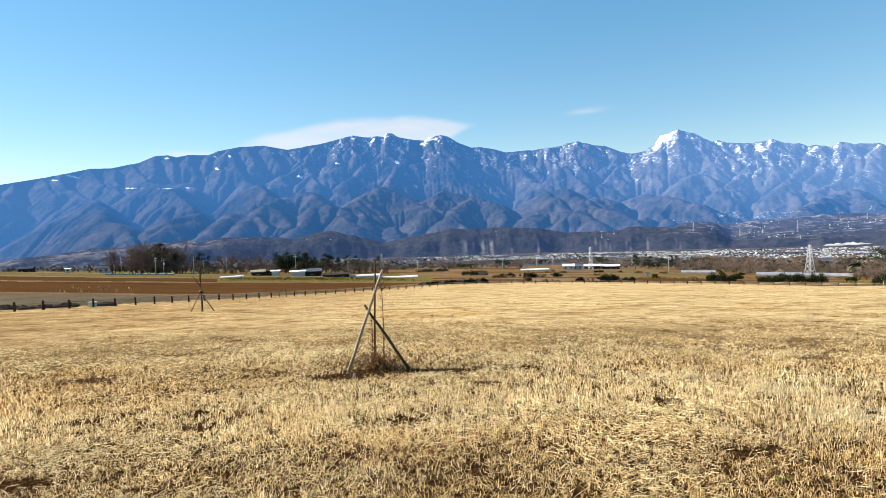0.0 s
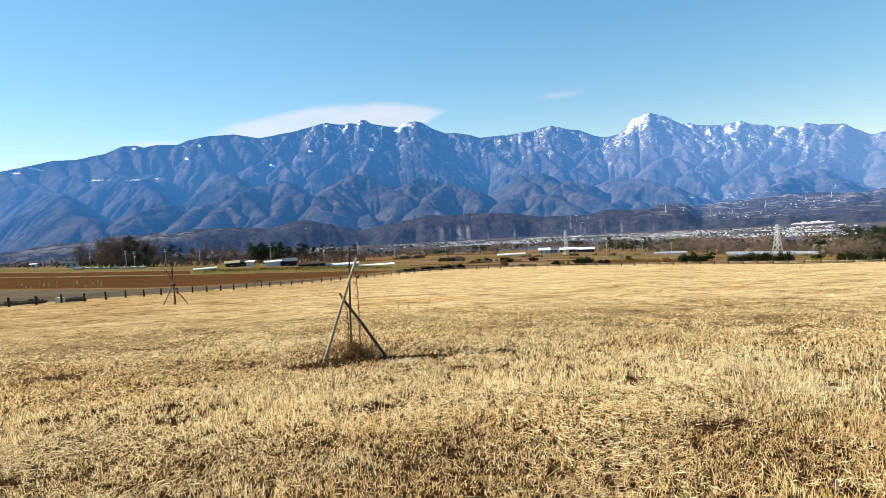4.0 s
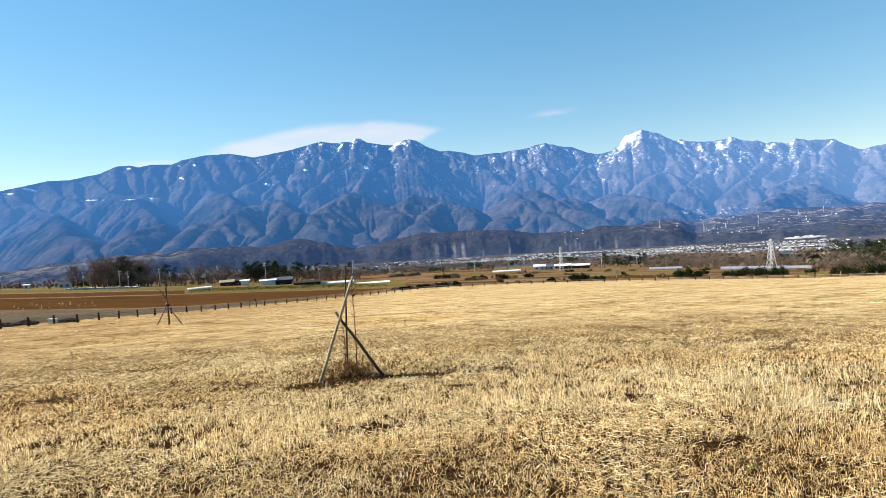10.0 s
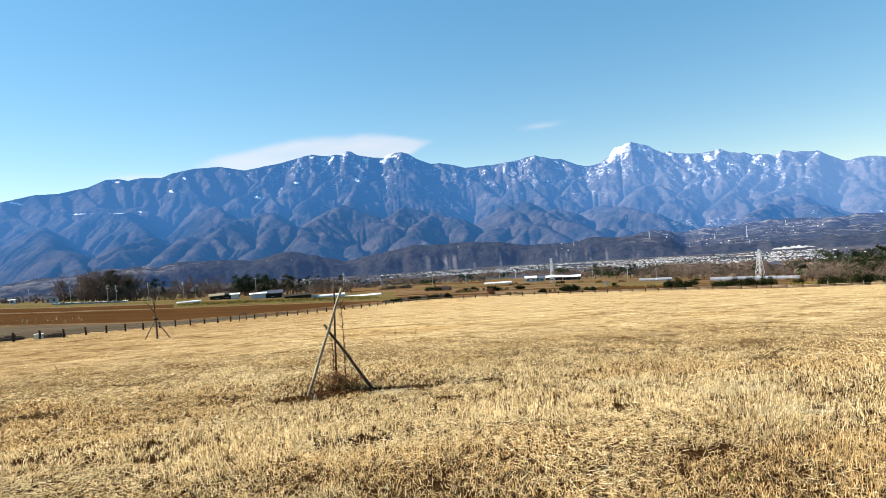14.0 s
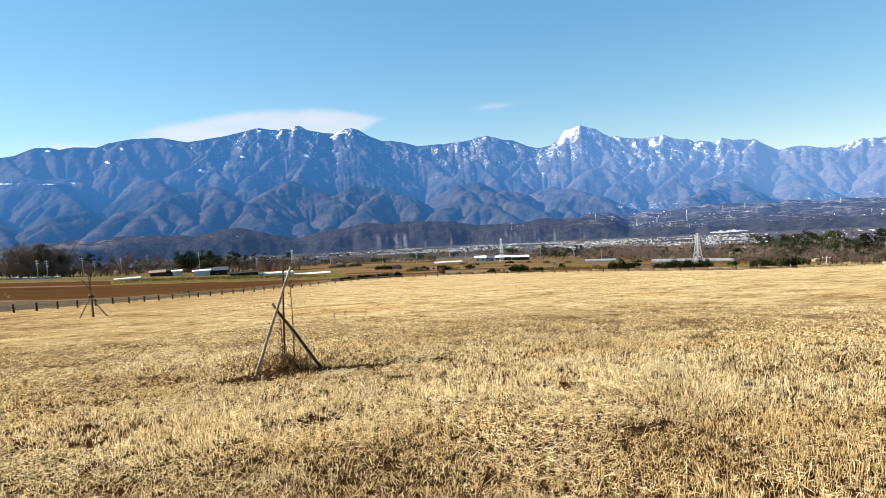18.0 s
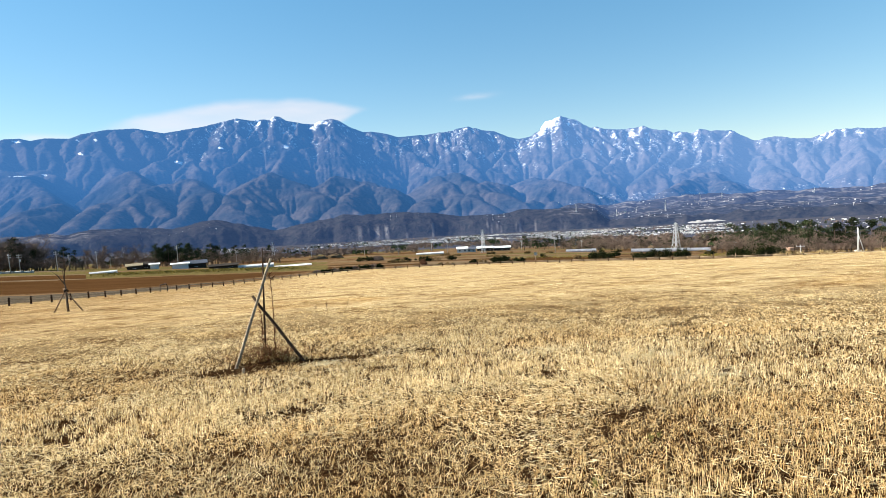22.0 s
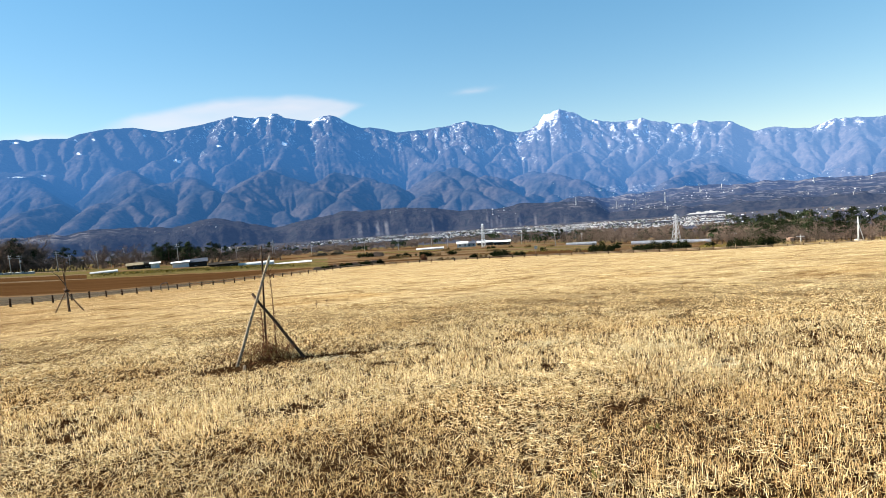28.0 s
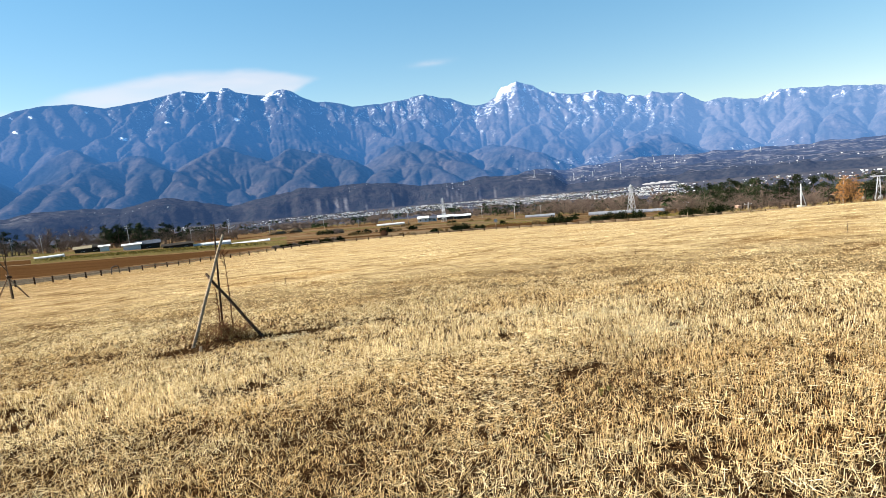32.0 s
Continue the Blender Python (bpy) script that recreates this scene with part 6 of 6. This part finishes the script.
def town():
    rng = np.random.RandomState(23)
    spots = []
    for a0, a1, r0, r1, n in ((-12, 10, 1250, 1650, 800), (2, 24, 1150, 1640, 3200), (18, 38, 1000, 1650, 2600), (34, 56, 1000, 1660, 420), (-36, -14, 900, 1500, 90), (8, 24, 950, 1150, 160)):
        az, r = rng.uniform(a0, a1, n), rng.uniform(r0, r1, n)
        keep = fbm(az * 0.22, r * 0.016, 3, 91, 0.6) > 0.45
        x, y = r[keep] * np.sin(np.radians(az[keep])), r[keep] * np.cos(np.radians(az[keep]))
        spots.append(np.stack([x, y, land(x, y)], 1))
    sites = np.array(SITES)
    pick = sites[rng.permutation(len(sites))]
    pick = pick[fbm(pick[:, 0] * 0.011, pick[:, 1] * 0.011, 2, 93) > 0.63][:760]
    spots.append(pick)
    p = np.concatenate(spots)
    n = len(p)
    scale = np.hypot(p[:, 0], p[:, 1]) / 1400 * np.where(np.arange(n) < n - len(pick), 0.8, 0.52)
    size = 0.65 + 1.2 * rng.rand(n) ** 4
    w, d, h = rng.uniform(1.8, 5.0, n) * scale * size, rng.uniform(1.6, 3.4, n) * scale * size, rng.uniform(1.2, 2.2, n) * scale * np.minimum(size, 1)
    turn = rng.uniform(0, np.pi, n)
    shape = np.array([[-1, -1, -1.5], [1, -1, -1.5], [1, 1, -1.5], [-1, 1, -1.5], [-1, -1, 1], [1, -1, 1], [1, 1, 1], [-1, 1, 1], [-1.1, 0, 1.6], [1.1, 0, 1.6]])
    lx, ly, lz = shape[:, 0] * w[:, None] / 2, shape[:, 1] * d[:, None] / 2, shape[:, 2] * h[:, None]
    c, s_ = np.cos(turn)[:, None], np.sin(turn)[:, None]
    v = np.stack([p[:, :1] + lx * c - ly * s_, p[:, 1:2] + lx * s_ + ly * c, p[:, 2:] + lz], -1).reshape(-1, 3)
    quads = np.array([[0, 1, 5, 4], [1, 2, 6, 5], [2, 3, 7, 6], [3, 0, 4, 7], [4, 5, 9, 8], [6, 7, 8, 9], [5, 6, 9, 9], [7, 4, 8, 8]])
    quads = quads[:6]
    f = (np.arange(n)[:, None, None] * 10 + quads[None]).reshape(-1, 4)
    roof = rng.choice([4, 4, 5, 0], n)
    mi = np.stack([np.zeros(n), np.zeros(n), np.zeros(n), np.zeros(n), roof, roof], 1).ravel().astype(int)
    mi = np.where(mi >= 4, mi - 3, 0)
    me = mesh_from("town", v, f, [TOWN_WALL, ROOF_BLUE, SHED_DARK], mi, smooth_shade=False)
    tagged(new("town", me), "far valley town of small white houses", "town", kind="stuff")


far_woods()
town()

# pale quarry heap beyond the town
q = thing("gravel_quarry", bearing(35.6, -3.2) * 1700, "white quarried gravel mounds beyond the town", "gravel")
for x, h, w in ((-38, 3.4, 30), (-20, 6.4, 26), (4, 6.0, 40), (17, 7.2, 22), (36, 3.6, 44)):
    bm = bmesh.new()
    bmesh.ops.create_cone(bm, cap_ends=False, segments=28, radius1=1.0, radius2=0.05, depth=1.0)
    bmesh.ops.subdivide_edges(bm, edges=bm.edges[:], cuts=2, use_grid_fill=True)
    for vert in bm.verts:
        c = vert.co
        lump = 1 + 0.42 * noise.noise(c * 2.4 + Vector((x, 0, 0))) + 0.22 * noise.noise(c * 6.0 + Vector((0, x, 0)))
        vert.co = Vector((x + c.x * w * 0.5 * lump, c.y * 14 * lump, (c.z + 0.3) * h * lump))
    part("gravel_mound", bm, GRAVEL, q)


# ---- small plants and litter on the meadow and the fields ----
def dry_tuft(seed, place, tall, n, mat, name, label, category, group=""):
    """A tuft of thin upright blades that bend outwards."""
    rng = random.Random(seed)
    t = thing(name, place, label, category, group)
    bm = bmesh.new()
    for k in range(n):
        a, out, h = rng.uniform(0, 6.28), rng.uniform(0.1, 0.7) * tall, tall * rng.uniform(0.5, 1.0)
        p = Vector((rng.gauss(0, 0.12), rng.gauss(0, 0.12), 0)) * tall
        d = Vector((math.cos(a), math.sin(a), 0))
        side = Vector((-d.y, d.x, 0)) * tall * 0.022
        m, e = p + d * out * 0.35 + Vector((0, 0, h * 0.65)), p + d * out + Vector((0, 0, h))
        low = p - Vector((0, 0, 0.03))
        vs = [bm.verts.new(q_) for q_ in (low - side, low + side, m + side * 0.8, m - side * 0.8, e)]
        bm.faces.new(vs[:4])
        bm.faces.new([vs[3], vs[2], vs[4]])
    tagged(part("blades", bm, mat, t), kind="stuff")
    return t


PALE_GRASS = plain("pale_dry_grass_mat", (0.34, 0.24, 0.10), (0.58, 0.44, 0.22), 5.0, 0.8)
WHITE_GRASS = plain("bleached_grass_mat", (0.62, 0.50, 0.27), (0.86, 0.74, 0.47), 5.0, 0.8)
WEED_GREEN = plain("yellow_green_weed_mat", (0.14, 0.14, 0.035), (0.32, 0.30, 0.09), 12.0, 0.75)
rng = random.Random(44)
for k in range(16):
    dry_tuft(300 + k, spot(-34.5 + 0.36 * k + rng.uniform(-0.3, 0.3), rng.uniform(76, 92)), rng.uniform(0.3, 0.6), 13, WHITE_GRASS, "dry_grass_tuft", "pale dry grass tuft on ploughed brown soil", "grass", "tufts on the ploughed field")
for k, (az, r, tall) in enumerate(((24.7, 3.5, 0.07), (25.3, 3.6, 0.05), (30.2, 4.4, 0.07), (30.9, 4.5, 0.05), (-12.0, 4.2, 0.05), (8.3, 5.2, 0.06))):
    dry_tuft(330 + k, spot(az, r), tall, 46, WEED_GREEN, "green_weed", "small yellow-green weed among the stubble", "weed", "green weeds in the stubble")
for k, (az, r, tall) in enumerate(((0.4, 17.0, 0.34), (-1.6, 17.2, 0.26), (-2.6, 16.8, 0.24), (50.4, 19.0, 0.42), (33.5, 15.0, 0.26), (36.2, 13.0, 0.2), (-31.0, 15.5, 0.22))):
    rng = random.Random(350 + k)
    t = thing("weed_stalk", spot(az, r), "thin dark dead weed stalk standing in the meadow", "weed", "dead weed stalks")
    bm = bmesh.new()
    bent = Vector((rng.gauss(0, 0.22), rng.gauss(0, 0.22), 1)) * tall
    tube(bm, [(0, 0, -0.03), bent * 0.5, bent], [0.006, 0.005, 0.003], 5)
    for j in range(5):
        a, u = rng.uniform(0, 6.28), rng.uniform(0.35, 0.95)
        tube(bm, [bent * u, bent * u + Vector((math.cos(a) * 0.3, math.sin(a) * 0.3, 0.35)) * tall * (1.1 - u)], [0.004, 0.0025], 4)
    part("stem", bm, DARK_WOOD, t)
for k, (az, r, wide, deep, mat, lab) in enumerate(((-2.3, 8.02, 0.34, 0.16, WHITE_GRASS, "small bleached heap of raked straw"),
                                                  (30.5, 7.6, 0.7, 0.3, WHITE_GRASS, "low bleached swathe of raked straw"), (35.5, 6.6, 0.6, 0.3, WHITE_GRASS, "low bleached swathe of raked straw"),
                                                  (20.0, 7.9, 0.5, 0.18, WHITE_GRASS, "low bleached swathe of raked straw"))):
    rng = random.Random(420 + k)
    p = spot(az, r)
    heap_ = thing("straw_heap", p, lab, "straw", "heaps of raked straw")
    bm = bmesh.new()
    for j in range(int(900 * wide * deep) + 90):
        x, y = rng.gauss(0, wide / 2), rng.gauss(0, deep / 2)
        z = float(land(p.x + x, p.y + y)) - p.z + 0.02 + 0.05 * rng.random()
        a, length = rng.gauss(0.1, 0.6), rng.uniform(0.06, 0.17)
        d = Vector((math.cos(a), math.sin(a), rng.gauss(0, 0.18))) * length / 2
        w = Vector((-math.sin(a), math.cos(a), 0.8)) * 0.0022
        c = Vector((x, y, z))
        bm.faces.new([bm.verts.new(q_) for q_ in (c - d, c - w, c + d, c + w)])
    tagged(part("straw", bm, mat, heap_), kind="stuff")
stone = thing("stone", spot(-2.05, 2.78), "pale flat rounded stone lying in the stubble", "stone")
bm = bmesh.new()
bmesh.ops.create_icosphere(bm, subdivisions=2, radius=1.0)
for vert in bm.verts:
    c = vert.co.copy()
    vert.co = Vector((c.x * 0.035, c.y * 0.028, c.z * 0.014 + 0.03)) * (1 + 0.18 * noise.noise(c * 1.7))
part("stone_body", bm, CONCRETE, stone)

# tall dry grass and a small crate where the meadow's edge meets the wood
rng = random.Random(77)
for k in range(38):
    az = 41.0 + 0.36 * k + rng.uniform(-0.15, 0.15)
    dry_tuft(400 + k, spot(az, rng.uniform(103, 112)), rng.uniform(0.8, 1.4), 90, PALE_GRASS, "tall_grass_tuft", "tall pale dry grass beside the wood", "grass", "tall grass by the wood")
PINK_WOOD = plain("faded_pink_wood_mat", (0.42, 0.27, 0.20), (0.58, 0.40, 0.30), 3.0, 0.85)
crate = thing("wooden_crate", spot(42.2, 113), "faded pinkish wooden crate beside the bushes", "crate", turn=12)
for name, dims in (("side_panel", (-0.5, -0.4, -0.1, -0.46, 0.4, 1.5)), ("side_panel", (0.46, -0.4, -0.1, 0.5, 0.4, 1.5)), ("front_panel", (-0.458, -0.4, -0.1, 0.458, -0.36, 1.48)),
                   ("back_panel", (-0.458, 0.36, -0.1, 0.458, 0.4, 1.48)), ("lid", (-0.55, -0.45, 1.502, 0.55, 0.45, 1.55))):
    bm = bmesh.new()
    box(bm, *dims)
    part(name, bm, PINK_WOOD, crate)
for az, r, tall in ((43.0, 100.5, 1.0), (38.0, 100.5, 0.9), (40.4, 101.0, 0.8)):
    marker = thing("marker_stake", spot(az, r), "pale wooden marker stake at the meadow's edge", "stake", "marker stakes")
    part("stake", tube(bmesh.new(), [(0, 0, -0.2), (0, 0, tall * 0.5), (0.02, 0, tall)], [0.06, 0.055, 0.05], 6), POLE_WOOD, marker)
